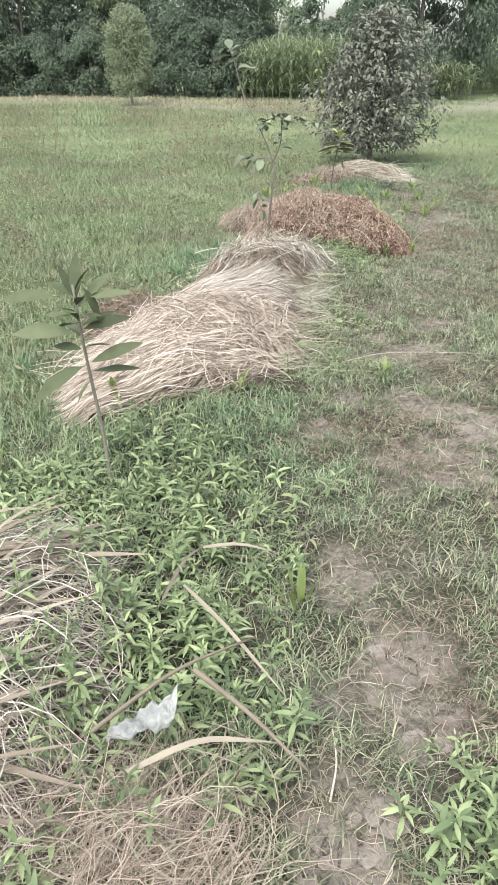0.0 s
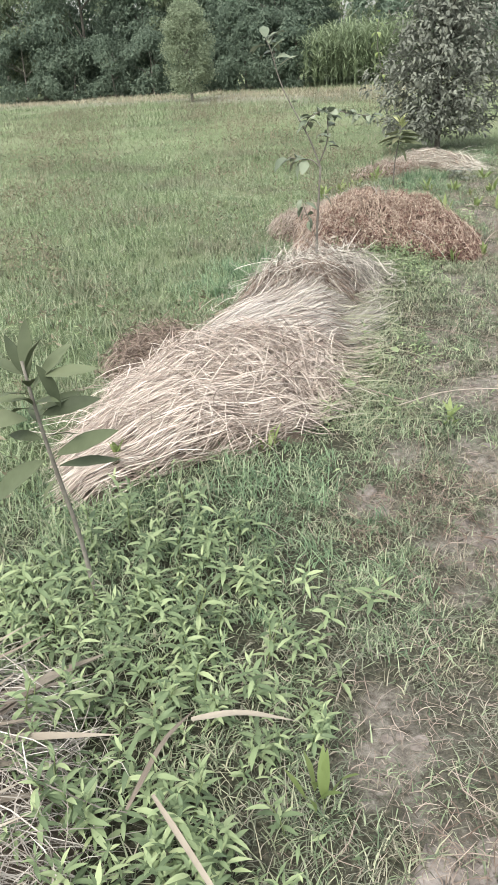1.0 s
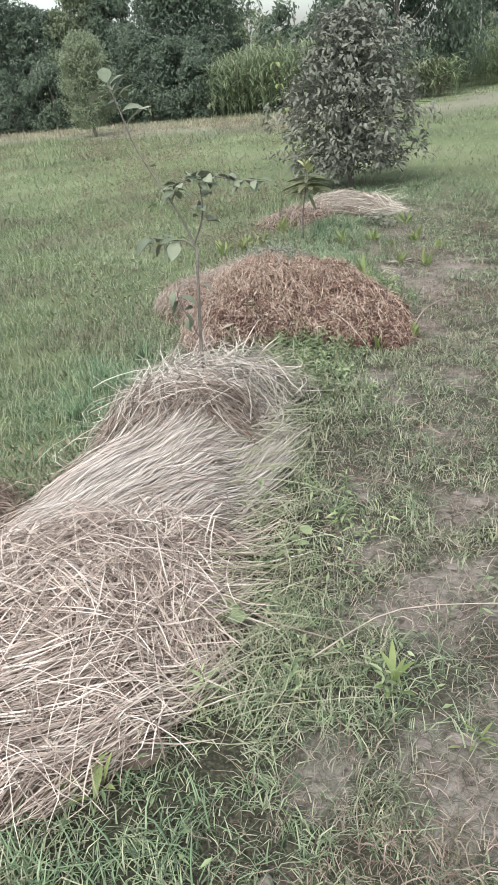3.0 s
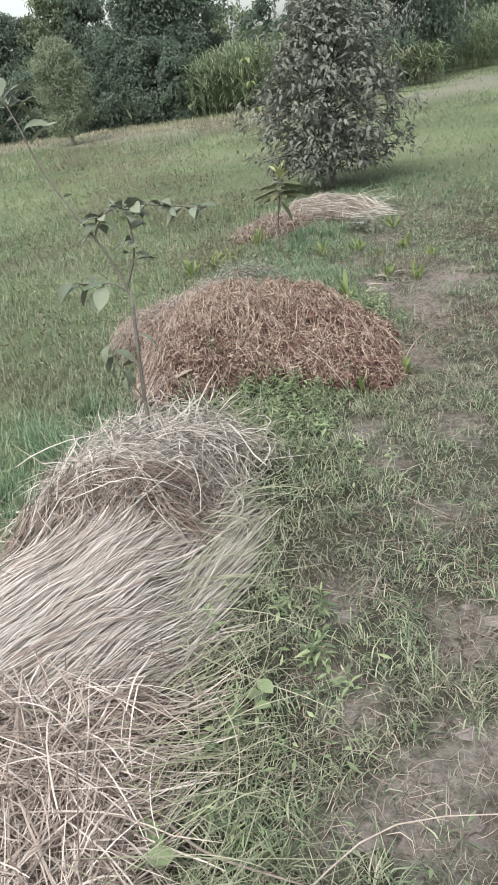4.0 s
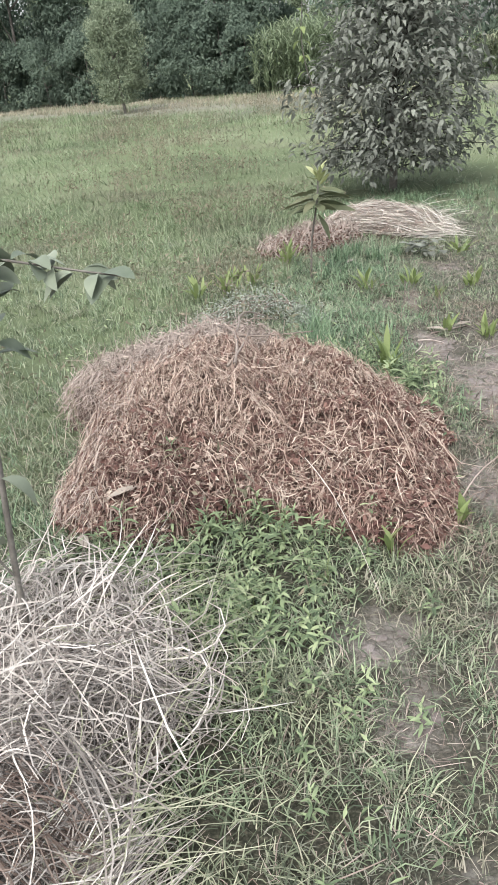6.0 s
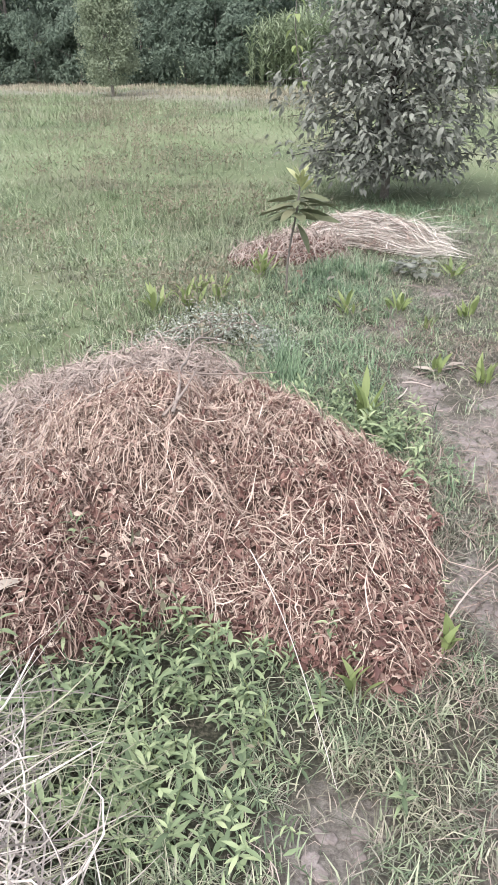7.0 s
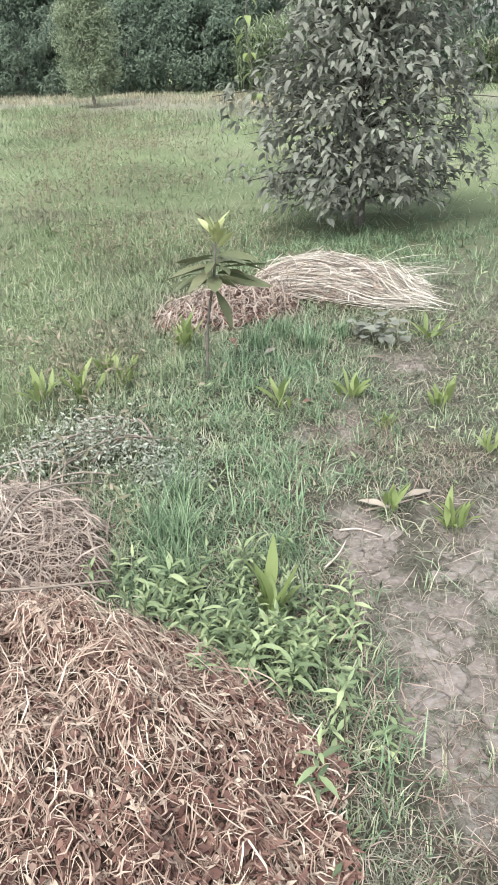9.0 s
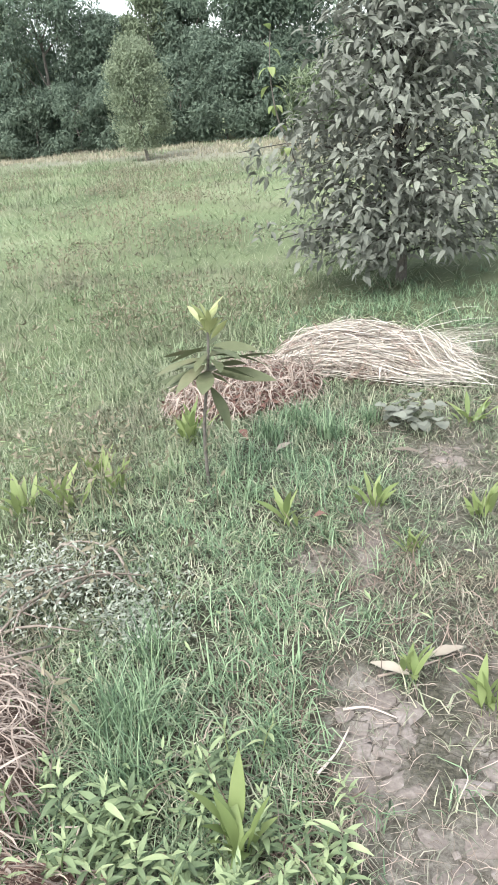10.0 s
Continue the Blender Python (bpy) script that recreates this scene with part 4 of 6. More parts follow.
# ---- bush ----
def bush():
    x0, y0 = 1.5, 13.1
    g = float(gz(x0, y0))
    ob = thing("bushy_tree", "low bushy tree with dusky drooping oval leaves", "tree", (x0, y0, g))
    r = np.random.default_rng(21)
    part("trunk", tube("trunk", bend([(0, 0, -0.05), (0.03, 0.0, 0.35), (-0.02, 0.05, 0.8), (0.05, 0.02, 1.5), (0.08, 0.0, 1.95)]), np.linspace(0.045, 0.008, 10), M_BARK), ob)
    wide = lambda z: np.interp(z, [0.15, 0.28, 0.45, 0.75, 1.05, 1.4, 1.7, 1.95, 2.15, 2.25], [0.4, 0.72, 0.92, 1.0, 0.95, 0.8, 0.58, 0.4, 0.2, 0.06])
    tips = []
    for k in range(80):
        z = 0.24 + 1.85 * ((k + 0.5) / 80) ** 1.15
        a = k * 2.4 + r.uniform(-0.4, 0.4)
        reach = wide(z) * r.uniform(0.7, 1.14) * (1 + 0.17 * np.sin(3 * a + 5 * z) + 0.09 * np.sin(7 * a - 4 * z))
        drop = z * 0.82 + 0.03
        e = np.array([reach * np.cos(a) + 0.06 * z, reach * np.sin(a), z])
        line = bend([(0.03 * z, 0.01, drop * 0.9), e * [0.55, 0.55, 0] + [0, 0, z + 0.05], e], 7)
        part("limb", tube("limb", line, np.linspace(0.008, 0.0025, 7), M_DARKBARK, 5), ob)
        for q in np.linspace(0.14 if z > 0.4 else 0.35, 1, 9):
            at = np.array([np.interp(q * 6, range(7), line[:, i]) for i in range(3)])
            tips.append(at + r.normal(0, 0.075, 3) * [1, 1, 0.8])
    for k in range(200):
        z, a = r.uniform(0.25, 2.05), r.uniform(0, 6.28)
        q = wide(z) * r.uniform(0.2, 1) ** 0.5 * 0.82
        tips.append(np.array([q * np.cos(a) + 0.06 * z, q * np.sin(a), z]))
    tips = np.array(tips)
    tips = tips[tips[:, 2] > 0.2]
    per = 12
    c = np.repeat(tips, per, 0) + r.normal(0, 0.045, (len(tips) * per, 3))
    sh = [leaf_mesh("bush_leaf_shape", M_BUSH, L, w, dr, 0.3, 0.42, 0.03, 5, 0.15) for L, w, dr in ((0.092, 0.037, 0.3), (0.08, 0.034, 0.15), (0.102, 0.038, 0.45))]
    front = np.where(c[:, 1] < -0.35)[0]
    own = set(r.choice(front, min(300, len(front)), replace=False).tolist())
    vs, fs, o = [], [], 0
    base = [(np.array([v.co[:] for v in m.vertices]), np.array([list(p.vertices) for p in m.polygons])) for m in sh]
    for i, p in enumerate(c):
        az = math.degrees(math.atan2(p[1], p[0])) + r.normal(0, 62)
        m = aim(p, az, r.normal(-10, 26), r.normal(0, 26), r.uniform(0.55, 1.12))
        j = i % 3
        if i in own:
            part("leaf", sh[j], ob, m)
        else:
            v, f = base[j]
            vs.append(v @ np.array(m.to_3x3()).T + np.array(m.translation))
            fs.append(f + o)
            o += len(v)
    part("crown", soft_shade(raw("crown", np.concatenate(vs), np.concatenate(fs), M_BUSH)), ob)
    shoot = np.array(bend([(-0.62, -0.1, 0.75), (-0.8, -0.1, 1.15), (-0.84, -0.1, 1.5), (-0.8, -0.1, 1.78)], 9))
    tw = part("shoot", tube("shoot", shoot, np.linspace(0.008, 0.003, 9), M_BARK, 5), ob)
    lf = leaf_mesh("shoot_leaf_shape", M_DOCK, 0.10, 0.055, 0.4, 0.3, 0.4, 0.02, 6, 0.15)
    for k in range(16):
        part("leaf", lf, tw, aim(shoot[2 + k * 6 // 15], k * 137, -20 + 60 * (k > 13), 0, r.uniform(0.7, 1.1)), "lighter green shoot leaf")


bush()


# ---- straw pile one ----
def straw_pile():
    ob = thing("straw_pile", "long flattened pile of pale dry grass used as mulch", "straw", (0.2, 5.0, float(gz(0.2, 5.0))))
    inv = Matrix.Translation(-ob.location)

    def lay(name, chunks, material, label=""):
        me = joined(name, chunks, material)
        me.transform(inv)
        return part(name, me, ob, None, label)

    # dark core: shade between the stems is in its colour
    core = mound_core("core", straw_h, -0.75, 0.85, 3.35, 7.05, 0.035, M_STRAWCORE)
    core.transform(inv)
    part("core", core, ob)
    inside = lambda lim: (lambda x, y: (straw_u(x, y) < lim) * 1.0)

    def mat_layer(n, y0, y1, heading, spread, length, lim=0.98, wild=0.02, lift=0.004, curl=0.28, wid=0.0028, bundles=70, turn=0.45):
        """Stems in matted bundles: each bundle has its own heading, bow and lift."""
        x, y = scatter(n, -0.75, 0.85, y0, y1, inside(lim))
        k = len(x)
        bx, by = rng.uniform(-0.75, 0.85, bundles), rng.uniform(y0, y1, bundles)
        near = np.argmin((x[:, None] - bx) ** 2 + (y[:, None] - by) ** 2 + rng.normal(0, 0.012, (k, bundles)), 1)
        bh, bl = rng.normal(0, turn, bundles), rng.uniform(0, 1, bundles) ** 2 * 0.035
        hd = heading(x, y) + bh[near] + rng.normal(0, spread, k)
        off = bl[near]
        chunks = []
        for lo, hi in ((0, 0.006), (0.006, 0.018), (0.018, 0.04)):
            q = (off >= lo) & (off < hi)
            m = int(q.sum())
            if m:
                chunks.append(strands(x[q], y[q], hd[q], length * rng.uniform(0.5, 1.3, m), wid * rng.uniform(0.6, 1.4, m), straw_h, lift + (lo + hi) / 2, curl, 6, wild))
        return chunks

    lay("lower_mat", mat_layer(8500, 3.4, 4.4, lambda x, y: np.interp(y, [3.6, 4.0, 4.4], [0.62, 0.8, 1.0]) + 0.25 * wob(x, y, 5), 0.1, 0.4, 0.9, 0.02, 0.004, 0.14, 0.0038, 46, 0.16)
        + mat_layer(500, 3.4, 4.6, lambda x, y: 0 * x, 1.5, 0.22, 0.95, 0.03, wid=0.0036), M_STRAW, "combed pale straw")
    lay("middle_tangle", mat_layer(5600, 4.15, 4.78, lambda x, y: 1.0 + 0 * x, 0.55, 0.24, 0.97, 0.03, 0.006, 0.16, 0.0036, 60, 1.0)
        + mat_layer(1400, 4.2, 4.7, lambda x, y: 2.3 + 0 * x, 0.5, 0.26, 0.9, 0.035, 0.022, 0.18, 0.0032, 30, 0.7), M_STRAW, "tangled pale straw")
    lay("west_sweep", mat_layer(2600, 4.5, 5.45, lambda x, y: 0.62 + 0 * x, 0.12, 0.36, 0.98, 0.02, 0.006, 0.2, 0.0038, 16, 0.16), M_STRAW, "combed pale straw on the west flank")
    y = np.clip(rng.normal(5.04, 0.21, 4200), 4.6, 5.45)
    x = rng.uniform(-0.2, 0.5, 4200) + 0.25 * (y - 5.04)
    hd = 1.0 + rng.normal(0, 0.08, 4200) + 0.25 * (x - 0.2) + 0.12 * wob(x, y, 7)
    lay("sheaf", [strands(x, y, hd, rng.uniform(0.4, 0.7, 4200), rng.uniform(0.0022, 0.0044, 4200), straw_h, 0.03, 0.1, 6, 0.016)], M_SHEAF, "smooth bundle of long pale straw")
    lay("upper_thatch", mat_layer(5000, 5.56, 6.14, lambda x, y: 0.3 + 0.5 * (x - 0.1), 0.5, 0.19, 0.98, 0.035, 0.004, 0.35, 0.0032, 60, 0.9)
        + mat_layer(2600, 5.95, 6.54, lambda x, y: 1.35 + 0 * x, 0.5, 0.32, 1.02, 0.05, 0.008, 0.9, 0.0036, 40, 0.6)
        + mat_layer(700, 5.5, 6.54, lambda x, y: 1.2 + 0 * x, 0.7, 0.36, 1.1, 0.05, 0.02, 0.9, 0.003), M_STRAWGREY, "tangled grey weathered straw")
    # dark strip of stems stands in for the shadow below the thatch's edge
    lay("seam_litter", mat_layer(2200, 5.52, 5.76, lambda x, y: 0.15 + 0 * x, 0.5, 0.16, 0.95, 0.03, 0.03, 0.9, 0.0034, 12, 0.5), M_OLDMULCH, "dark stems added as the shadow line under the grey straw's edge")
    k = 1500
    y = rng.uniform(3.75, 4.75, k)
    x = rng.uniform(0.02, 0.95, k) * (np.interp(y, SECT_Y, SECT_R) - np.interp(y, SECT_Y, SECT_L)) + np.interp(y, SECT_Y, SECT_L)
    lay("loose_straw", [strands(x, y, rng.uniform(0, 6.3, k), rng.uniform(0.1, 0.3, k), rng.uniform(0.002, 0.0034, k), straw_h, 0.032, 0.2, 6, 0.035)], M_STRAW, "loose crossing stems")
    # a feathery grey sweep off the hump's east end
    x, y = rng.normal(0.48, 0.08, 700), rng.normal(5.66, 0.08, 700)
    lay("upper_thatch", [strands(x, y, rng.normal(0.95, 0.3, 700), rng.uniform(0.15, 0.34, 700), rng.uniform(0.002, 0.0034, 700), straw_h, 0.02, 0.3, 6, 0.03)], M_STRAWGREY, "feathery grey straw")
    # loose stems that stray over the turf on the east side
    x, y = rng.uniform(0.42, 0.72, 420), rng.uniform(3.9, 6.6, 420)
    lay("fringe", [strands(x, y, rng.normal(0.75, 0.6, 420), rng.uniform(0.2, 0.6, 420), rng.uniform(0.0014, 0.0028, 420), lambda a, b: np.maximum(straw_h(a, b), gz(a, b) + 0.05), 0.015, 0.5, 7, 0.03)], M_STRAWGREEN, "half-green stray stems")
    x, y = rng.uniform(-0.75, -0.2, 160), rng.uniform(3.7, 6.6, 160)
    x = np.interp(y, SECT_Y, SECT_L) + rng.normal(0, 0.07, 160)
    lay("fringe", [strands(x, y, rng.normal(0.5, 0.7, 160), rng.uniform(0.2, 0.5, 160), rng.uniform(0.002, 0.0034, 160), lambda a, b: np.maximum(straw_h(a, b), gz(a, b) + 0.05), 0.015, 0.6, 6, 0.03)], M_STRAW)
    for k in range(60):
        cy = rng.uniform(3.7, 6.7)
        cx = rng.uniform(np.interp(cy, SECT_Y, SECT_L), np.interp(cy, SECT_Y, SECT_R) + 0.15)
        v, f = strands(np.array([cx]), np.array([cy]), rng.normal(0.9, 0.9, 1), rng.uniform(0.25, 0.5, 1), np.array([0.0024]), lambda a, b: np.maximum(straw_h(a, b), gz(a, b) + 0.05), 0.04, 0.5, 12, 0.03)
        me = raw("straw_stem", v, f, M_STRAW)
        me.transform(inv)
        part("straw_stem", me, ob)


straw_pile()


def old_mulch():
    """The brown clump beside the straw."""
    surf = lambda a, b: gz(a, b) + 0.075 * np.clip(1 - ((a + 0.56) / 0.24) ** 2 - ((b - 4.98) / 0.42) ** 2, 0, 1) ** 0.6
    ob = thing("old_mulch_clump", "clump of old brown mulch beside the straw", "mulch", (-0.6, 5.05, float(gz(-0.6, 5.05))))
    inv = Matrix.Translation(-ob.location)
    me = mound_core("core", surf, -1.0, -0.25, 4.5, 5.6, 0.04, M_CORE)
    me.transform(inv)
    part("core", me, ob)
    x, y = scatter(4200, -0.95, -0.28, 4.5, 5.6, lambda a, b: (surf(a, b) > gz(a, b) + 0.01) * 1.0)
    k = len(x)
    me = joined("stem_litter", [strands(x, y, rng.uniform(0, 6.3, k), rng.uniform(0.06, 0.2, k), rng.uniform(0.002, 0.005, k), surf, 0.004, 1.2, 5, 0.03)], M_OLDMULCH)
    me.transform(inv)
    part("stem_litter", me, ob)


old_mulch()


# ---- brown heap ----
def brown_heap():
    ob = thing("mulch_heap", "rounded heap of reddish-brown rotting grass mulch", "mulch", (0.65, 7.55, float(gz(0.65, 7.55))))
    inv = Matrix.Translation(-ob.location)
    me = mound_core("core", heap_h, -0.45, 1.65, 6.6, 9.0, 0.03, M_CORE, 0.02)
    me.transform(inv)
    part("core", me, ob)
    on = lambda x, y: ((heap_h(x, y) - gz(x, y)) > 0.012) * 1.0

    def lay(name, n, material, length, wid, wild, curl, keep, lift=0.003, label=""):
        x, y = scatter(n, -0.4, 1.65, 6.65, 8.9, lambda a, b: on(a, b) * keep(a, b))
        k = len(x)
        hd = 1.5 * wob(x, y, 10, 0.7) + 0.9 * wob(x, y, 23, 2.0) + rng.normal(0, 1.0, k)
        v, f = strands(x, y, hd, length * rng.uniform(0.4, 1.5, k), wid * rng.uniform(0.5, 1.5, k), heap_h, lift, curl, 4, wild)
        m = raw(name, v, f, material)
        m.transform(inv)
        part(name, m, ob, None, label)

    main = lambda x, y: np.clip(heap_d(x, y) * 30, 0, 1)
    lay("brown_litter", 46000, M_LITTER, 0.05, 0.0028, 0.018, 0.8, main)
    lay("tan_litter", 13000, M_LITTERTAN, 0.1, 0.0023, 0.018, 0.6, lambda x, y: main(x, y) * np.clip(0.45 + 1.0 * wob(x, y, 6, 1.5) + 0.7 * np.exp(-((x - 0.65) / 0.45) ** 2 - ((y - 7.7) / 0.3) ** 2), 0.08, 1) * (1 - 0.75 * smooth(0.85, 1.35, x)) * (0.3 + 0.7 * smooth(6.95, 7.45, y)), 0.01, "lighter tan stems")
    lay("pale_litter", 900, M_LITTERTAN, 0.17, 0.0026, 0.025, 1.1, lambda x, y: main(x, y) * np.clip(0.4 + wob(x, y, 5, 3.0), 0.05, 1) * (0.4 + 0.6 * smooth(7.0, 7.5, y)), 0.014, "loose pale stems")
    lay("grey_litter", 19000, M_LITTERGREY, 0.1, 0.0038, 0.02, 0.8, lambda x, y: np.clip(1 - heap_d(x, y) * 5, 0, 1) * smooth(7.6, 8.0, y) + smooth(0.45, 0.0, x + 0.1 * wob(x, y, 5)) * 0.8, 0.004, "greyish dead stems behind the heap")
    # flakes and curled dead leaves
    for material, count, keep, lo, hi in ((M_LITTER, 20000, lambda a, b: 0.75 + 0 * a, 0.014, 0.042), (M_LITTERRED, 26000, lambda a, b: np.clip(0.3 + 0.6 * smooth(0.6, 1.3, a) + 0.4 * smooth(7.4, 6.95, b) + 0.5 * wob(a, b, 6), 0, 1), 0.018, 0.052)):
        x, y = scatter(count, -0.3, 1.6, 6.7, 8.5, lambda a, b: on(a, b) * main(a, b) * keep(a, b))
        k = len(x)
        c = np.stack([x, y, heap_h(x, y) + rng.uniform(0.004, 0.026, k)], -1)
        v, f = cards(c, unit(rng.normal(0, 1, (k, 3)) * [1, 1, 0.5]), unit(rng.normal(0, 0.7, (k, 3)) + [0, 0, 1]), rng.uniform(lo, hi, k), rng.uniform(lo * 0.4, hi * 0.42, k))
        m = raw("dead_leaf_litter", v, f, material)
        m.transform(inv)
        part("dead_leaf_litter", m, ob, None, "small dead leaves and flakes")
    # upright dead stalks along the rear and west flank
    x, y = scatter(4200, -0.45, 0.75, 7.2, 8.9, lambda a, b: np.clip(1 - np.abs((heap_h(a, b) - gz(a, b)) - 0.1) / 0.12, 0, 1) * np.clip(smooth(7.9, 8.1, b) + (a < 0.12), 0, 1) * 0.6)
    k = len(x)
    v, f = blades(x, y, heap_h(x, y) - 0.02, rng.uniform(0.06, 0.2, k), rng.uniform(0.002, 0.0042, k), rng.uniform(0.3, 1.2, k), 4)
    m = raw("stalk_litter", v, f, M_LITTERGREY)
    m.transform(inv)
    part("stalk_litter", m, ob, None, "grey-brown dead stalks")


brown_heap()


def stick(label, pts, rad, name="stick", material=None, n=9, cat="stick"):
    pts = np.array(pts, float)
    o = pts[0].copy()
    ob = tagged(new(name, tube(name, bend(pts - o, n), np.linspace(rad, rad * 0.5, n), material or M_TWIG, 6)), label, cat)
    ob.location = o
    return ob


hz = lambda x, y, up=0.015: (x, y, float(heap_h(x, y)) + up + 0.03)
stick("pale crooked dead branch lying on the mulch heap", [hz(0.66, 7.5, 0.02), hz(0.655, 7.64, 0.05), hz(0.615, 7.84, 0.06), hz(0.59, 8.08, 0.12), hz(0.56, 8.38, 0.14), hz(0.68, 8.66, 0.08)], 0.0065, n=16)
stick("thin brown stick lying across the mulch heap", [hz(0.3, 7.72, 0.03), hz(0.5, 7.83, 0.05), hz(0.7, 7.9, 0.07), hz(0.93, 7.96, 0.1)], 0.005, n=14)
stick("short pale forked stick on the mulch heap", [hz(0.63, 7.5, 0.03), hz(0.675, 7.62, 0.05), hz(0.685, 7.76, 0.07)], 0.006)
stick("long thin dry stem leaning off the heap onto the weeds", [hz(0.93, 7.12, 0.02), (1.02, 6.92, 0.2), (1.1, 6.72, 0.14), (1.17, 6.52, 0.06)], 0.0014, material=M_STRAWGREY)


# ---- pruned twigs behind the heap ----
def twig_pile():
    ob = thing("pruned_branch_pile", "low pile of cut branches with wilted silvery leaves", "branches", (0.5, 9.0, float(gz(0.5, 9.0))))
    o = np.array(ob.location)
    r = np.random.default_rng(4)
    for k in range(16):
        a = r.normal(0.3, 0.9)
        c = np.array([r.uniform(0.25, 0.7), r.normal(8.98, 0.13), 0])
        L = r.uniform(0.15, 0.42)
        p = [c + [-L / 2 * np.cos(a), -L / 2 * np.sin(a), 0], c, c + [L / 2 * np.cos(a), L / 2 * np.sin(a), 0]]
        p = [q + [0, 0, float(gz(q[0], q[1])) + z] - o for q, z in zip(p, (0.04, r.uniform(0.08, 0.16), 0.06))]
        part("twig", tube("twig", bend(p, 6), np.linspace(0.006, 0.0025, 6), M_TWIG, 5), ob)
    n = 2500
    x, y = r.normal(0.5, 0.21, n), r.normal(8.98, 0.12, n)
    x[:600], y[:600] = r.normal(0.84, 0.06, 600), r.normal(8.86, 0.06, 600)
    c = np.stack([x, y, gz(x, y) + r.uniform(0.02, 0.19, n) * np.exp(-(((x - 0.5) / 0.35) ** 2))], -1) - o
    v, f = cards(c, unit(r.normal(0, 1, (n, 3)) * [1, 1, 0.5]), unit(r.normal(0, 0.7, (n, 3)) + [0, 0, 1]), r.uniform(0.012, 0.026, n), r.uniform(0.005, 0.01, n))
    part("wilted_foliage", raw("wilted_foliage", v, f, M_SILVER), ob, None, "wilted silvery green leaves")


twig_pile()


# ---- second straw pile ----
def straw_pile_small():
    ob = thing("straw_pile", "small low mound of pale straw near the bushy tree", "straw", (1.33, 10.98, float(gz(1.33, 10.98))))
    inv = Matrix.Translation(-ob.location)
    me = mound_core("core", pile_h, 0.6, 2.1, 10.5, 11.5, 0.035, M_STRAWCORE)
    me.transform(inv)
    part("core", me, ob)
    on = lambda x, y: ((pile_h(x, y) - gz(x, y)) > 0.025) * 1.0
    def lay(name, x, y, hd, length, wid, lift, curl, wild, material, label=""):
        k = len(x)
        me = joined(name, [strands(x, y, hd, rng.uniform(0.6, 1.3, k) * length, wid * rng.uniform(0.6, 1.4, k), lambda a, b: np.maximum(pile_h(a, b), gz(a, b) + 0.02), lift, curl, 6, wild)], material)
        me.transform(inv)
        part(name, me, ob, None, label)

    x, y = scatter(2600, 0.8, 1.95, 10.75, 11.5, on)
    lay("brown_base", x, y, rng.uniform(0, 6.3, len(x)), 0.14, 0.0042, 0.004, 1.0, 0.02, M_LITTER, "brown older stems underneath")
    # a combed sheaf along the front, and a thicker one swept over the top
    lay("front_sheaf", rng.uniform(0.85, 1.55, 1500), rng.normal(10.95, 0.045, 1500), rng.normal(-0.05, 0.1, 1500), 0.42, 0.0042, 0.012, 0.12, 0.016, M_CREAM, "smooth combed pale straw")
    x, y = rng.uniform(1.0, 1.68, 1700), rng.normal(11.17, 0.075, 1700)
    lay("top_sheaf", x, y, rng.normal(0.2, 0.3, 1700) + 0.5 * (1.3 - x), 0.36, 0.0042, 0.012, 0.25, 0.02, M_CREAM, "thick swept pale straw")
    x, y = scatter(1400, 0.9, 1.8, 10.85, 11.4, on)
    lay("loose_straw", x, y, rng.normal(0.3, 1.1, len(x)), 0.2, 0.0036, 0.02, 0.6, 0.02, M_STRAW, "loose crossing stems")
    # stems that fan out over the east end, some down to the ground, some standing off
    x, y = rng.uniform(1.58, 1.78, 330), rng.normal(11.1, 0.1, 330)
    lay("fringe", x, y, rng.normal(-0.75, 0.35, 330), 0.34, 0.0036, 0.01, 0.5, 0.03, M_CREAM)
    k = 50
    x, y = rng.uniform(1.5, 1.7, k), rng.normal(11.2, 0.06, k)
    a, L = rng.normal(0.3, 0.16, k), rng.uniform(0.25, 0.6, k)
    t = np.linspace(0, 1, 6)[None, :, None]
    foot = np.stack([x, y, pile_h(x, y) + 0.02], -1)[:, None]
    tip = np.stack([L * np.cos(a), L * np.sin(a), rng.uniform(-0.06, 0.1, k) * L / 0.6], -1)[:, None]
    sag = rng.uniform(-0.02, 0.06, k)[:, None, None] * (4 * t * (1 - t)) * np.array([0, 0, 1.0])
    me = joined("fringe", [ribbons(foot + tip * t + sag, unit(np.stack([-np.sin(a), np.cos(a), rng.normal(0, 0.5, k)], -1)), rng.uniform(0.0022, 0.004, k), np.linspace(1, 0.3, 6))], M_CREAM)
    me.transform(inv)
    part("fringe", me, ob, None, "long stems standing off the pile")
    ob = thing("leaf_litter_pile", "flat patch of reddish-brown dead leaves beside the straw", "leaf litter", (0.72, 10.68, float(gz(0.72, 10.68))))
    inv = Matrix.Translation(-ob.location)
    me = mound_core("core", leafpile_h, 0.25, 1.2, 10.3, 11.05, 0.04, M_CORE)
    me.transform(inv)
    part("core", me, ob)
    x, y = scatter(4200, 0.3, 1.15, 10.35, 11.05, lambda a, b: ((leafpile_h(a, b) - gz(a, b)) > 0.01) * 1.0)
    k = len(x)
    me = joined("stem_litter", [strands(x, y, rng.uniform(0, 6.3, k), rng.uniform(0.05, 0.13, k), rng.uniform(0.003, 0.006, k), leafpile_h, 0.003, 1.3, 5, 0.03)], M_LITTERGREY)
    me.transform(inv)
    part("stem_litter", me, ob)
    c = np.stack([x, y, leafpile_h(x, y) + rng.uniform(0.005, 0.05, k)], -1)
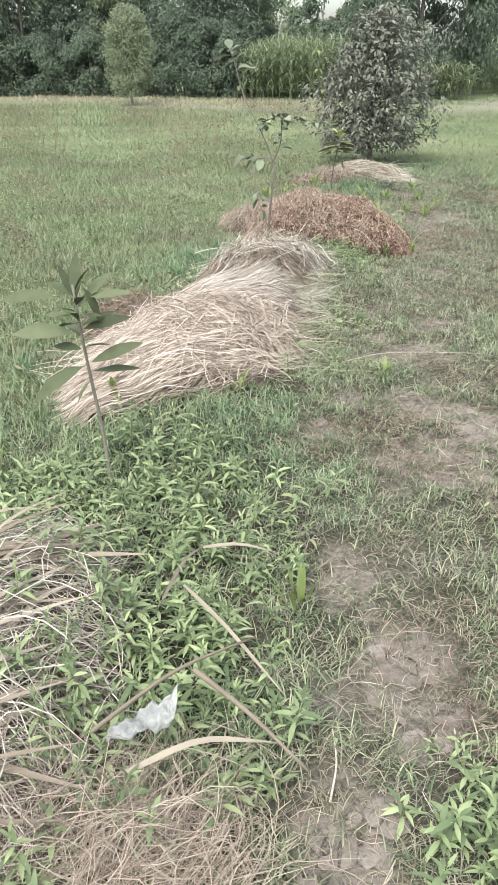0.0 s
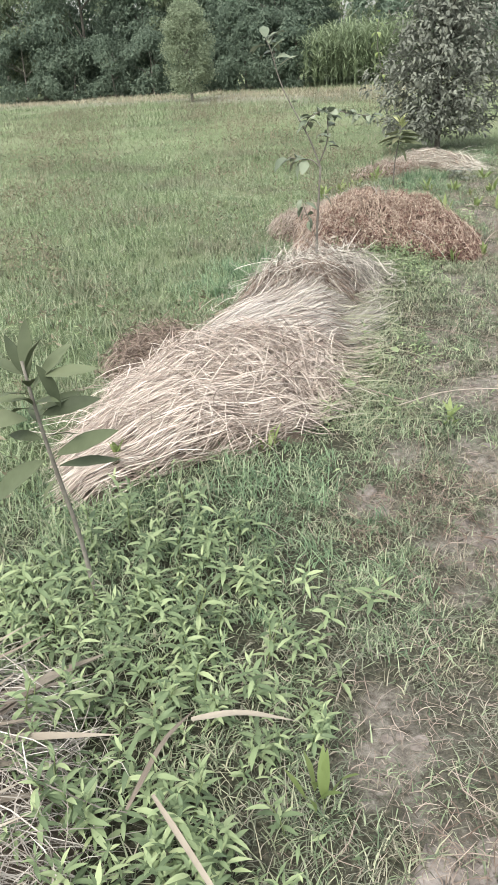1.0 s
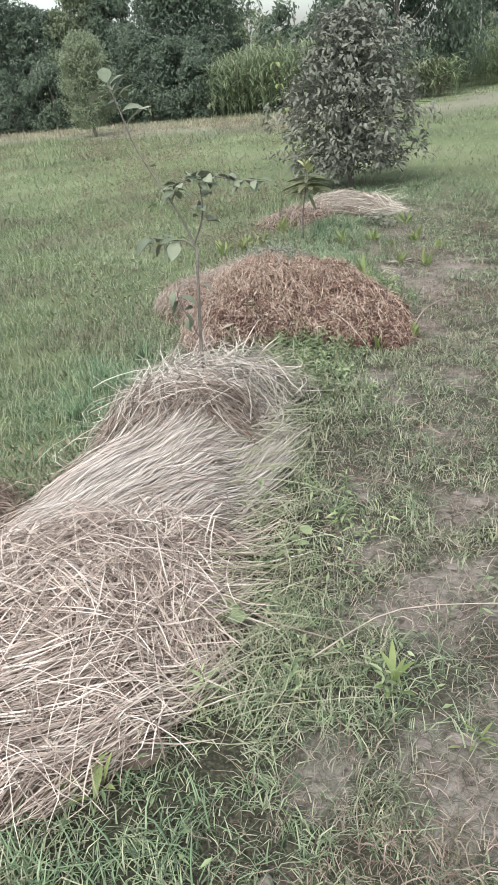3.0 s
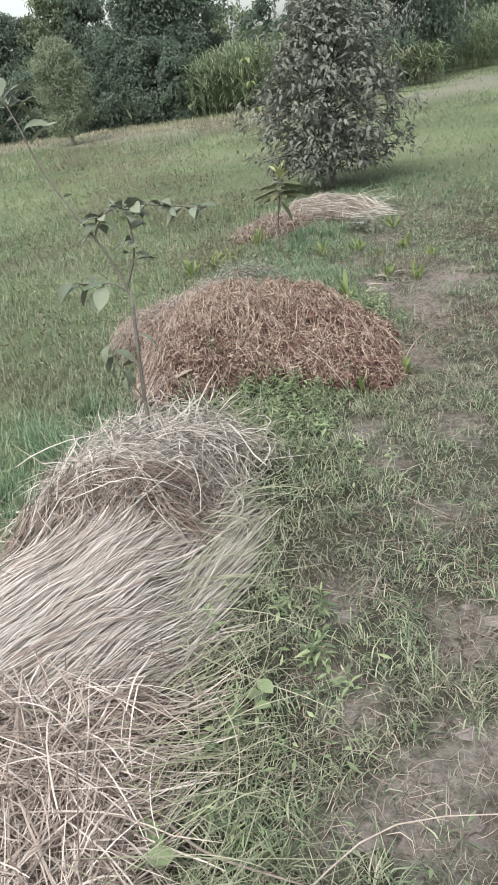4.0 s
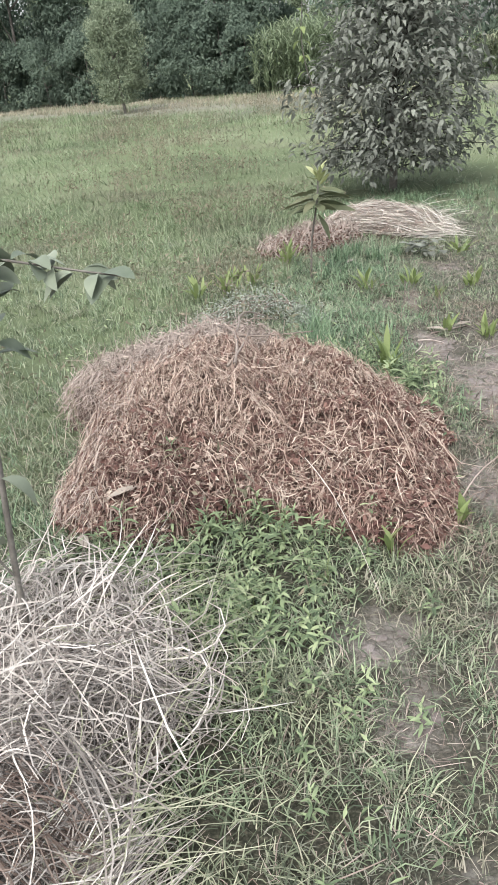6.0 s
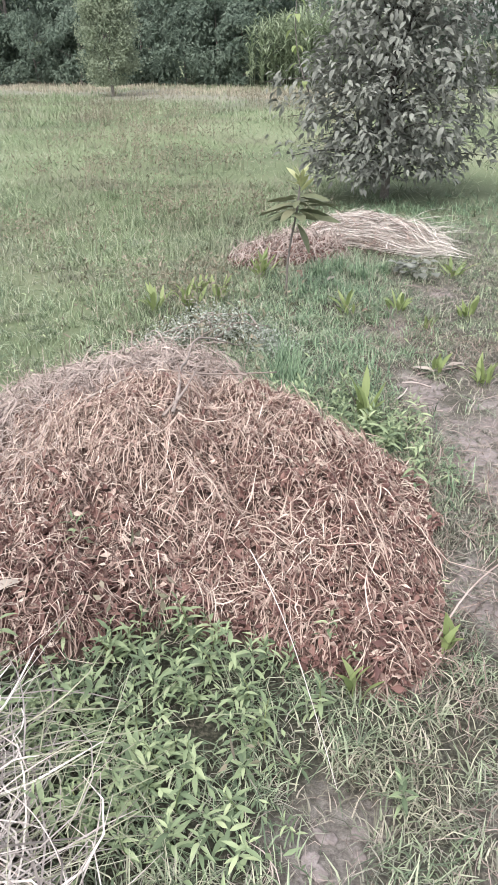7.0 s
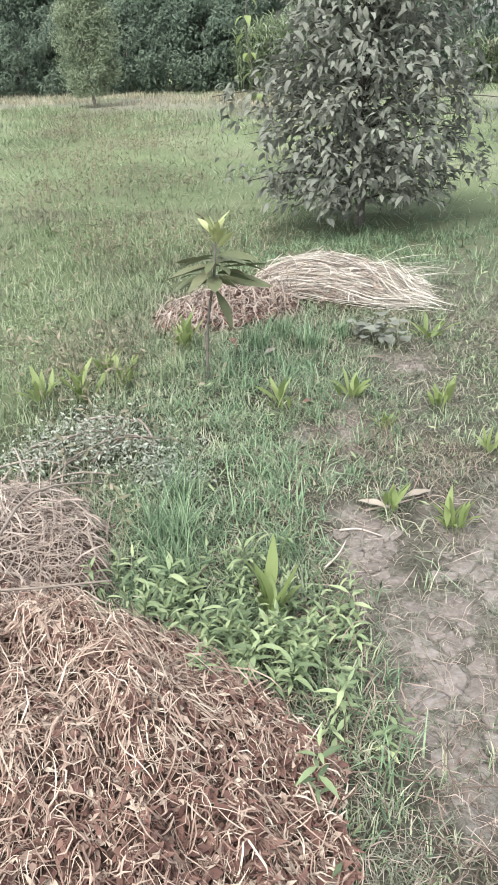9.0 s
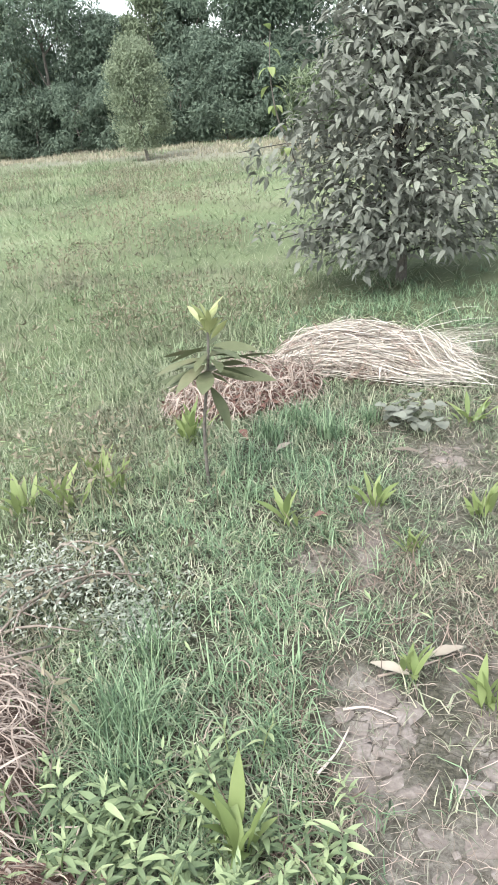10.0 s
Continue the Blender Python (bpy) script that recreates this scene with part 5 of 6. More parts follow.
    v, f = cards(c, unit(rng.normal(0, 1, (k, 3)) * [1, 1, 0.5]), unit(rng.normal(0, 0.8, (k, 3)) + [0, 0, 1]), rng.uniform(0.02, 0.055, k), rng.uniform(0.008, 0.02, k))
    me = raw("dead_leaf_litter", v, f, M_LITTERRED)
    me.transform(inv)
    part("dead_leaf_litter", me, ob)


straw_pile_small()


# ---- saplings ----
LEAF_LONG = [leaf_mesh("long_leaf_shape", M_BROADLEAF, 0.2, 0.056, d, 0.22, 0.5, 0.02, 9, 0.08) for d in (0.04, 0.14, 0.3)]
LEAF_YOUNG = [leaf_mesh("young_leaf_shape", M_YOUNG, 0.15, 0.038, d, 0.3, 0.5, 0.02, 8, 0.05) for d in (0.05, 0.2)]
LEAF_OLIVE = [leaf_mesh("olive_leaf_shape", M_OLIVE, 0.2, 0.052, d, 0.22, 0.5, 0.02, 9, 0.08) for d in (0.02, 0.08, 0.16)]
LEAF_OVAL = [leaf_mesh("oval_leaf_shape", M_CITRUS, 0.085, 0.045, d, 0.25, 0.5, 0.02, 7, 0.1) for d in (0.2, 0.5)]


def sapling_front():
    """The sapling before the straw; leaves: stem height, azimuth, rise, size, which bow."""
    x, y = -0.17, 2.83
    g = float(gz(x, y))
    ob = thing("sapling", "young fruit sapling with long dark green leaves", "sapling", (x, y, g))
    st = bend([(0.02, 0, -0.03), (0.02, 0, 0.2), (0.0, -0.03, 0.45), (-0.01, -0.05, 0.62), (-0.02, -0.05, 0.78)], 12)
    part("stem", tube("stem", st, np.linspace(0.0075, 0.004, 12), M_BARK, 7), ob)
    for h, dx, az, el, s, k, roll in [(0.74, -0.05, 176, 0, 0.98, 1, -30), (0.62, -0.01, 180, 2, 1.1, 1, -38), (0.74, 0.03, 6, 6, 0.72, 0, 25), (0.63, 0.0, 4, 18, 0.8, 1, 42), (0.57, 0.0, 10, 8, 0.45, 1, -30),
                                      (0.51, 0.0, 2, 22, 0.95, 0, 35), (0.48, 0.0, 12, 2, 0.8, 0, 10), (0.51, 0.0, 184, -30, 1.2, 1, -35), (0.45, 0.0, 215, -45, 0.42, 1, 0), (0.72, 0.0, 85, 74, 0.75, 0, 0),
                                      (0.72, 0.02, 25, 46, 0.65, 1, 30), (0.78, 0.03, -10, -62, 0.62, 1, 20), (0.74, 0.0, 170, 30, 0.5, 1, -30), (0.66, 0.0, 265, 45, 0.5, 2, 0), (0.68, 0.0, 195, 8, 0.5, 1, -20),
                                      (0.67, 0.0, 330, 20, 0.5, 1, 10), (0.6, 0.0, 120, 10, 0.7, 1, 0), (0.56, 0.0, 165, 5, 0.6, 1, -30), (0.7, 0.0, 60, 30, 0.6, 1, 0),
                                      (0.71, 0.0, 300, 35, 0.6, 1, 0), (0.69, 0.0, 230, 25, 0.55, 2, 10), (0.64, 0.0, 20, 25, 0.6, 1, 20), (0.73, 0.0, 140, 55, 0.6, 0, 0), (0.65, 0.0, 150, -10, 0.55, 1, 20), (0.75, 0.0, 350, 60, 0.55, 1, 0)]:
        at = [np.interp(h, st[:, 2], st[:, i]) for i in range(3)]
        part("leaf", LEAF_LONG[k], ob, aim((at[0] + dx, at[1], h), az, el, roll, s))


def sapling_rear():
    x, y = 0.83, 9.72
    g = float(gz(x, y))
    ob = thing("sapling", "young mango-like sapling with yellow-green new leaves on top", "sapling", (x, y, g))
    st = bend([(0, 0, -0.03), (0.01, 0, 0.25), (0.06, 0.01, 0.45), (0.075, 0.02, 0.6), (0.08, 0.02, 0.66)], 12)
    part("stem", tube("stem", st, np.linspace(0.007, 0.004, 12), M_BARK, 7), ob)
    r = np.random.default_rng(8)
    for k in range(26):
        h = 0.44 + 0.0045 * k
        at = [np.interp(h, st[:, 2], st[:, i]) for i in range(3)]
        part("leaf", LEAF_OLIVE[k % 3], ob, aim(at, k * 137.5 + 175, r.uniform(-14, 10), r.normal(0, 22), r.uniform(0.75, 1.25)))
    part("leaf", LEAF_OLIVE[2], ob, aim([0.055, 0, 0.42], -40, -50, 0, 0.9), "drooping pale leaf")
    for k in range(17):
        at = [0.078, 0.02, 0.57 + 0.005 * k]
        part("young_leaf", LEAF_YOUNG[k % 2], ob, aim(at, k * 137.5, r.uniform(15, 78), r.normal(0, 30), r.uniform(0.38, 0.75)), "yellow-green new leaf")


def sapling_crooked():
    x, y = 0.27, 6.28
    g = float(gz(x, y))
    ob = thing("sapling", "tall crooked sapling with few grey-green oval leaves", "sapling", (x, y, g))
    r = np.random.default_rng(3)

    def limb(name, pts, r0, r1, n=10):
        p = bend([(px - x, py - y, pz - g) for px, py, pz in pts], n)
        part(name, tube(name, p, np.linspace(r0, r1, n), M_BARK, 7), ob)
        return p

    limb("trunk", [(0.265, 6.27, 0.05), (0.265, 6.28, 0.3), (0.29, 6.3, 0.6), (0.31, 6.3, 0.8)], 0.0095, 0.0065)
    main = limb("leader", [(0.31, 6.3, 0.79), (0.27, 6.3, 0.92), (0.22, 6.3, 1.03), (0.10, 6.3, 1.24), (0.065, 6.3, 1.35), (0.04, 6.3, 1.48), (0.01, 6.3, 1.54)], 0.006, 0.0025, 14)
    low = limb("branch", [(0.31, 6.3, 0.79), (0.26, 6.29, 0.85), (0.2, 6.28, 0.85), (0.11, 6.28, 0.87)], 0.005, 0.0025)
    up = limb("branch", [(0.3, 6.3, 0.82), (0.35, 6.3, 0.92), (0.365, 6.3, 0.99), (0.36, 6.3, 1.1)], 0.005, 0.003)
    arch = limb("branch", [(0.22, 6.3, 1.02), (0.25, 6.3, 1.09), (0.32, 6.3, 1.13), (0.42, 6.3, 1.12), (0.55, 6.3, 1.09), (0.66, 6.3, 1.07)], 0.004, 0.002, 14)
    bottom = limb("branch", [(0.27, 6.27, 0.36), (0.24, 6.25, 0.45), (0.2, 6.24, 0.55), (0.19, 6.24, 0.62)], 0.003, 0.0015)

    def leaves(line, count, t0, size=1.0, label="", el=(-35, 30), centre=0, spread=180):
        for k in range(count):
            at = line[int((t0 + (1 - t0) * k / max(1, count - 1)) * (len(line) - 1))]
            part("leaf", LEAF_OVAL[k % 2], ob, aim(at, centre + r.uniform(-spread, spread), r.uniform(*el), r.normal(0, 20), 0.95 * size * r.uniform(0.8, 1.2)), label)

    leaves(arch, 40, 0.15, 0.95)
    leaves(up, 11, 0.4, 1.0, el=(-10, 50))
    leaves(low, 8, 0.5, 1.3, centre=180, spread=90)
    leaves(main, 7, 0.92, 1.5, el=(-20, 70))
    leaves(main, 5, 0.72, 1.5, el=(-20, 50))
    leaves(main, 2, 0.5, 0.6)
    leaves(bottom, 8, 0.4, 1.1, el=(-70, 10))
    part("leaf", LEAF_OVAL[1], ob, aim((0.03, -0.01, 0.55), 10, -25, 0, 1.2))


sapling_front()
sapling_rear()
sapling_crooked()


# ---- docks and broad weeds ----
DOCK = [leaf_mesh("dock_leaf_shape", M_DOCK, L, w, d, 0.2, 0.5, 0.03, 8, 0.25) for L, w, d in ((0.12, 0.02, 0.1), (0.13, 0.024, 0.25), (0.09, 0.021, 0.4))]


def dock(x, y, n, size, upright, label="dock plant with upright bright green leaves", r=np.random.default_rng(12)):
    ob = thing("dock_plant", label, "weed", (x, y, float(gz(x, y)) + 0.002), "docks along the path")
    for k in range(int(n * 2.2)):
        part("leaf", DOCK[int(r.integers(0, 3))], ob, aim((r.normal(0, 0.016), r.normal(0, 0.016), 0), k * 137 + r.uniform(-30, 30), min(upright + 8 + r.uniform(-18, 18), 86), r.normal(0, 15), size * r.uniform(0.7, 1.15)))


for x, y, n, s, u in [(0.54, 2.26, 4, 1.0, 70), (0.96, 4.16, 4, 0.9, 48), (1.14, 4.0, 3, 0.55, 25),  (1.20, 6.80, 3, 1.05, 76), (1.43, 6.98, 4, 1.0, 68),
                      (1.25, 8.22, 5, 1.45, 74), (0.64, 10.15, 9, 1.2, 58), (1.17, 9.45, 5, 1.0, 60), (1.45, 9.66, 8, 1.0, 62), (1.82, 9.62, 8, 1.0, 60), (1.6, 9.38, 5, 0.8, 60), (1.58, 8.8, 5, 0.9, 72), (1.78, 8.72, 8, 1.0, 64),
                      (1.84, 10.42, 6, 1.1, 45), (0.29, 9.62, 8, 1.2, 60), (0.46, 9.72, 7, 1.1, 60), (0.10, 9.6, 7, 1.1, 60), (0.29, 9.95, 6, 1.0, 60), (1.95, 9.2, 5, 0.8, 60), (0.23, 3.8, 4, 0.8, 50), (-0.32, 3.6, 6, 1.1, 65), (-0.62, 2.9, 6, 1.1, 65)]:
    dock(x, y, n, s, u)

round_leaf = leaf_mesh("round_leaf_shape", M_BUSH, 0.06, 0.055, 0.35, 0.15, 0.5, 0.04, 6, 0.3)
for x, y, n, s, lab in [(0.5, 4.4, 5, 1.5, "low weed with a few round pale green leaves"), (0.63, 4.72, 5, 0.9, "low weed with small oval pale green leaves"), (0.72, 4.82, 5, 1.1, "low weed with small oval pale green leaves"), (0.88, 5.02, 4, 0.8, "low weed with small oval pale green leaves")]:
    ob = thing("broadleaf_weed", lab, "weed", (x, y, float(gz(x, y))))
    lm = leaf_mesh("oval_weed_leaf_shape", M_WEED, 0.05, 0.032, 0.3, 0.15, 0.5, 0.03, 6, 0.15)
    for k in range(n):
        part("leaf", lm, ob, aim((rng.normal(0, 0.03), rng.normal(0, 0.03), rng.uniform(0.02, 0.07)), k * 137, rng.uniform(10, 70), rng.normal(0, 15), s * rng.uniform(0.8, 1.15)))
cab = thing("broadleaf_weed", "low dark green weed with many round leaves", "weed", (1.58, 10.36, float(gz(1.58, 10.36))))
for k in range(34):
    q = rng.uniform(0, 1)
    part("leaf", round_leaf, cab, aim((rng.normal(0, 0.06), rng.normal(0, 0.04), 0.03 + 0.08 * q), k * 137, rng.uniform(-15, 40), 0, rng.uniform(0.7, 1.2)))


def grass_tuft(x, y, n, size, label, material=M_BRIGHT, name="grass_tuft", wid=0.006):
    r = np.random.default_rng(int(x * 100 + y * 1000))
    v, f = blades(r.normal(0, 0.03 * size / 0.2, n), r.normal(0, 0.03 * size / 0.2, n), np.zeros(n), 0.75 * size * r.uniform(0.5, 1.1, n), wid * r.uniform(0.5, 1.0, n), r.uniform(0.2, 1.0, n), 4, r)
    ob = tagged(new(name, raw(name, v, f, material)), label, "grass", "grass tufts")
    ob.location = (x, y, float(gz(x, y)))


for x, y, n, s in [(0.92, 8.5, 130, 0.26), (0.98, 8.35, 90, 0.22), (-0.1, 6.35, 120, 0.24), (-0.28, 6.5, 110, 0.24), (0.02, 6.55, 90, 0.2), (-0.42, 6.2, 100, 0.22), (-0.25, 6.05, 90, 0.2), (1.1, 10.3, 120, 0.2), (1.25, 10.2, 120, 0.2), (1.0, 10.15, 110, 0.18), (1.4, 10.4, 90, 0.16), (0.9, 8.75, 90, 0.22), (-0.2, 7.0, 90, 0.22), (-0.4, 6.7, 90, 0.22), (-0.75, 3.2, 90, 0.2), (-0.9, 4.1, 90, 0.2)]:
    grass_tuft(x, y, n, s, "lush bright green tuft of grass")


# ---- lance-leaved weeds ----
WEED_LEAF = [leaf_mesh("lance_leaf_shape", M_WEED, L, w, d  , 0.25, 0.4, 0.01, 5, 0.05) for L, w, d in ((0.052, 0.0125, 0.2), (0.043, 0.0115, 0.3), (0.058, 0.0135, 0.3))]


def weed_plant(kind):
    r = np.random.default_rng(40 + kind)
    h = (0.11, 0.14, 0.17, 0.085)[kind]
    ob = thing("lance_leaved_weed", "low green weed with whorls of narrow leaves", "weed", (0, 0, 0), "lance-leaved weeds")
    st = bend([(0, 0, -0.02), (r.normal(0, 0.012), r.normal(0, 0.012), h * 0.5), (r.normal(0, 0.02), r.normal(0, 0.02), h)], 6)
    part("stem", tube("stem", st, np.linspace(0.003, 0.0015, 6), M_WEEDSTEM, 5), ob)
    n = (12, 13, 14, 10)[kind]
    for k in range(n):
        t = 0.3 + 0.7 * k / (n - 1)
        at = [np.interp(t * 5, range(6), st[:, i]) for i in range(3)]
        part("leaf", WEED_LEAF[int(r.integers(0, 3))], ob, aim(at, k * 137.5 + r.uniform(-20, 20), 10 + 50 * max(0, t - 0.7) / 0.3 + r.uniform(-12, 12), r.normal(0, 10), (1.15 - 0.45 * max(0, t - 0.75) / 0.25) * r.uniform(0.8, 1.1)))
    return ob


def weed_zone(x, y):
    """Where the weeds stand: before the straw, before the heap, and behind its east end."""
    a = (1 - 0.8 * smooth(-0.0, -0.2, x) * smooth(1.5, 1.7, y) * (1 - smooth(2.2, 2.45, y))) * (1 - 0.75 * smooth(1.62, 1.45, y) * smooth(0.1, 0.2, x)) * smooth(0.5, 0.2, x - 0.06 * y + 0.12 * wob(x, y, 6)) * smooth(1.1, 1.35, y) * smooth(3.3, 2.85, y + 0.25 * wob(x, y, 4)) * smooth(-1.1, -0.7, x)
    b = np.exp(-(((x - 0.7) / 0.36) ** 2) - (((y - 6.66) / 0.36) ** 2)) * 1.2
    c = np.exp(-(((x - 1.17) / 0.26) ** 2) - (((y - 8.12) / 0.22) ** 2)) * 1.8
    d = 0.28 * np.exp(-(((x - 0.2 * y + 0.2 - 0.1 * wob(x, y, 5)) / 0.2) ** 2)) * smooth(3.9, 4.3, y) * (1 - smooth(6.2, 6.6, y)) * np.clip(0.4 + wob(x, y, 6, 1.0), 0, 1)
    e = np.exp(-(((x - 0.93) / 0.12) ** 2) - (((y - 1.5) / 0.2) ** 2))
    return np.clip(np.maximum(np.maximum(a * 0.72, np.maximum(b, d)), np.maximum(c, e)), 0, 1) * (heap_h(x, y) - gz(x, y) < 0.05 + 0.08 * (wob(x, y, 23) > 0.45)) * (straw_u(x, y) > 0.9)


def weeds():
    kinds = [weed_plant(k) for k in range(4)]
    r = np.random.default_rng(9)
    x, y = r.uniform(-1.0, 1.6, 9500), r.uniform(1.05, 8.6, 9500)
    k = r.uniform(0, 1, 9500) < weed_zone(x, y)
    pts = list(zip(x[k], y[k]))[:1650]
    first = [True] * 4
    vs, fs, o = [], [], 0
    for i, (px, py) in enumerate(pts):
        j = i % 4
        m = pose(px, py, float(max(drymat_h(px, py), heap_h(px, py))), r.normal(0, 9), r.normal(0, 9), r.uniform(0, 360)) @ Matrix.Scale(r.uniform(0.6, 0.95) if py > 7.6 else r.uniform(0.45, 0.82) if py > 4 else r.uniform(0.52, 1.0), 4)
        if first[j]:
            kinds[j].matrix_basis = m
            first[j] = False
        elif i < 290:
            c = copy_thing(kinds[j], m)
            c.matrix_basis = m
        else:
            for ch in kinds[j].children:
                if ch.name.startswith("leaf"):
                    mm = np.array(m @ ch.matrix_basis)
                    v = np.array([q.co[:] for q in ch.data.vertices])
                    f = np.array([list(p.vertices) for p in ch.data.polygons])
                    vs.append(v @ mm[:3, :3].T + mm[:3, 3])
                    fs.append(f + o)
                    o += len(v)
    stuff("weed_undergrowth", soft_shade(raw("weed_undergrowth", np.concatenate(vs), np.concatenate(fs), M_WEED)), "dense narrow green weed leaves between the plants", "weeds")


# ---- foreground dry cane leaves, stalks and plastic ----
def cane_leaf(pts, wid, label, material=None):
    p = bend(pts, 10)
    o = p[0].copy()
    p = p - o
    tan = unit(np.gradient(p, axis=0))
    side = unit(np.cross(tan, [0.2 * rng.normal(), 0.2 * rng.normal(), 1.0]))
    prof = np.interp(np.linspace(0, 1, 10), [0, 0.2, 0.7, 1], [0.6, 1, 0.8, 0.08]) * wid / 2
    up = np.cross(side, tan)
    v = np.concatenate([p - side * prof[:, None] + up * prof[:, None] * 0.35, p, p + side * prof[:, None] + up * prof[:, None] * 0.35])
    f = [(k * 10 + i, k * 10 + i + 1, k * 10 + i + 11, k * 10 + i + 10) for k in range(2) for i in range(9)]
    ob = tagged(new("dry_cane_leaf", soft_shade(raw("dry_cane_leaf", v, np.array(f), material or M_CANE))), label, "dry leaf", "dry cane leaves")
    ob.location = o
    return ob


def foreground_litter():
    ob = thing("dry_cane_heap", "flat heap of dry straw-coloured cane leaves under weeds", "dry leaves", (-0.2, 1.7, float(gz(-0.2, 1.7))))
    inv = Matrix.Translation(-ob.location)
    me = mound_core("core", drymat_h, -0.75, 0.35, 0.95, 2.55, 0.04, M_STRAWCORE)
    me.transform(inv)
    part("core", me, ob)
    x, y = scatter(6500, -0.75, 0.5, 0.95, 2.6, lambda a, b: np.clip(((drymat_h(a, b) - gz(a, b)) > 0.0) * 1.0, 0, 1))
    k = len(x)
    me = joined("fine_straw", [strands(x, y, rng.normal(0.6, 0.8, k), rng.uniform(0.08, 0.3, k), rng.uniform(0.0015, 0.0035, k), drymat_h, 0.006, 0.8, 5, 0.03)], M_STRAWGREY)
    me.transform(inv)
    part("fine_straw", me, ob)
    x, y = rng.normal(0.22, 0.13, 1500), rng.normal(1.4, 0.1, 1500)
    me = joined("fine_straw", [strands(x, y, rng.normal(0.9, 0.7, 1500), rng.uniform(0.1, 0.25, 1500), rng.uniform(0.001, 0.0022, 1500), drymat_h, 0.01, 0.9, 5, 0.05)], M_LITTERGREY)
    me.transform(inv)
    part("fine_straw", me, ob)
    r = np.random.default_rng(31)
    for k in range(44):
        cx, cy = r.uniform(-0.7, -0.08), r.uniform(1.3, 2.45)
        a, L = r.normal(0.8, 0.35), r.uniform(0.3, 0.65)
        z = lambda px, py, u: (px, py, float(drymat_h(px, py)) + u)
        cane_leaf([z(cx - L / 2 * np.cos(a), cy - L / 2 * np.sin(a), 0.02), z(cx, cy, r.uniform(0.03, 0.1)), z(cx + L / 2 * np.cos(a), cy + L / 2 * np.sin(a), r.uniform(0.02, 0.08))], r.uniform(0.015, 0.035), "long dry straw-coloured cane leaf")
    for pts, w in [([(-0.32, 2.14, 0.2), (-0.1, 2.2, 0.24), (0.12, 2.24, 0.22)], 0.03), ([(0.23, 2.1, 0.22), (0.36, 1.96, 0.2), (0.52, 1.8, 0.12)], 0.017), ([(0.17, 2.1, 0.17), (0.21, 2.25, 0.2), (0.25, 2.38, 0.16)], 0.018),
                   ([(0.26, 2.31, 0.2), (0.36, 2.35, 0.19), (0.48, 2.38, 0.14)], 0.028), ([(0.2, 1.5, 0.2), (0.34, 1.58, 0.22), (0.5, 1.63, 0.16)], 0.022), ([(-0.2, 1.72, 0.2), (-0.05, 1.83, 0.22), (0.04, 1.92, 0.2)], 0.025),
                   ([(-0.45, 1.6, 0.2), (-0.15, 1.48, 0.25), (0.15, 1.45, 0.2)], 0.035), ([(-0.4, 1.38, 0.2), (-0.1, 1.33, 0.24), (0.12, 1.4, 0.18)], 0.03)]:
        cane_leaf(pts, w * 0.7, "pale dry cane leaf lying across the weeds")
    for x0, y0, x1, y1, w in [(-0.5, 2.05, -0.13, 2.42, 0.03), (-0.5, 1.95, -0.12, 2.2, 0.035), (-0.45, 1.85, 0.01, 1.9, 0.03), (-0.4, 1.7, 0.02, 1.92, 0.028), (-0.3, 1.48, 0.03, 1.6, 0.03), (-0.25, 1.4, 0.12, 1.43, 0.03), (-0.55, 2.3, -0.24, 2.34, 0.03),
                              (-0.42, 2.15, -0.2, 2.45, 0.022), (-0.4, 2.1, -0.05, 2.15, 0.026), (-0.35, 1.8, -0.08, 2.05, 0.03), (-0.3, 1.62, -0.04, 1.72, 0.03), (-0.32, 2.0, -0.15, 2.3, 0.02)]:
        cane_leaf([(x0, y0, float(drymat_h(x0, y0)) + 0.04), ((x0 + x1) / 2, (y0 + y1) / 2 + 0.02, 0.29), (x1, y1 + 0.1, 0.25)], w * 0.65, "long dry straw-coloured cane leaf", M_CANEPALE)
    stick("pale round dry stalk lying across the weeds", [(0.1, 1.6, 0.2), (0.26, 1.76, 0.24), (0.43, 1.92, 0.2)], 0.006, "dry_stalk", M_CANE, cat="stalk")
    stick("pale round dry stalk lying across the weeds", [(0.3, 1.78, 0.22), (0.43, 1.7, 0.18), (0.57, 1.61, 0.1)], 0.008, "dry_stalk", M_CANE, cat="stalk")
    # torn plastic
    n = 12
    u, v = np.meshgrid(np.linspace(0, 1, n), np.linspace(0, 1, 7))
    edge = 0.35 + 0.65 * u + 0.035 * np.sin(u * 31) + 0.03 * np.sin(u * 57)
    px, py = 0.15 + 0.14 * u, 1.54 + 0.03 * u + 0.06 * v * edge
    pz = 0.235 + 0.04 * v * edge + 0.03 * u + 0.01 * np.sin(u * 14 + v * 6) + 0.006 * np.sin(u * 33)
    vv = np.stack([px.ravel(), py.ravel(), pz.ravel()], -1)
    i = (np.arange(6)[:, None] * n + np.arange(n - 1)[None]).ravel()
    me = soft_shade(raw("plastic_scrap", vv - [0.2, 1.56, 0.24], np.stack([i, i + 1, i + n + 1, i + n], -1), M_BAG))
    ob = tagged(new("plastic_scrap", me), "torn scrap of white plastic caught among the weeds", "plastic scrap")
    ob.location = (0.2, 1.56, 0.24)
    sol = ob.modifiers.new("thickness", "SOLIDIFY")
    sol.thickness = 0.0012


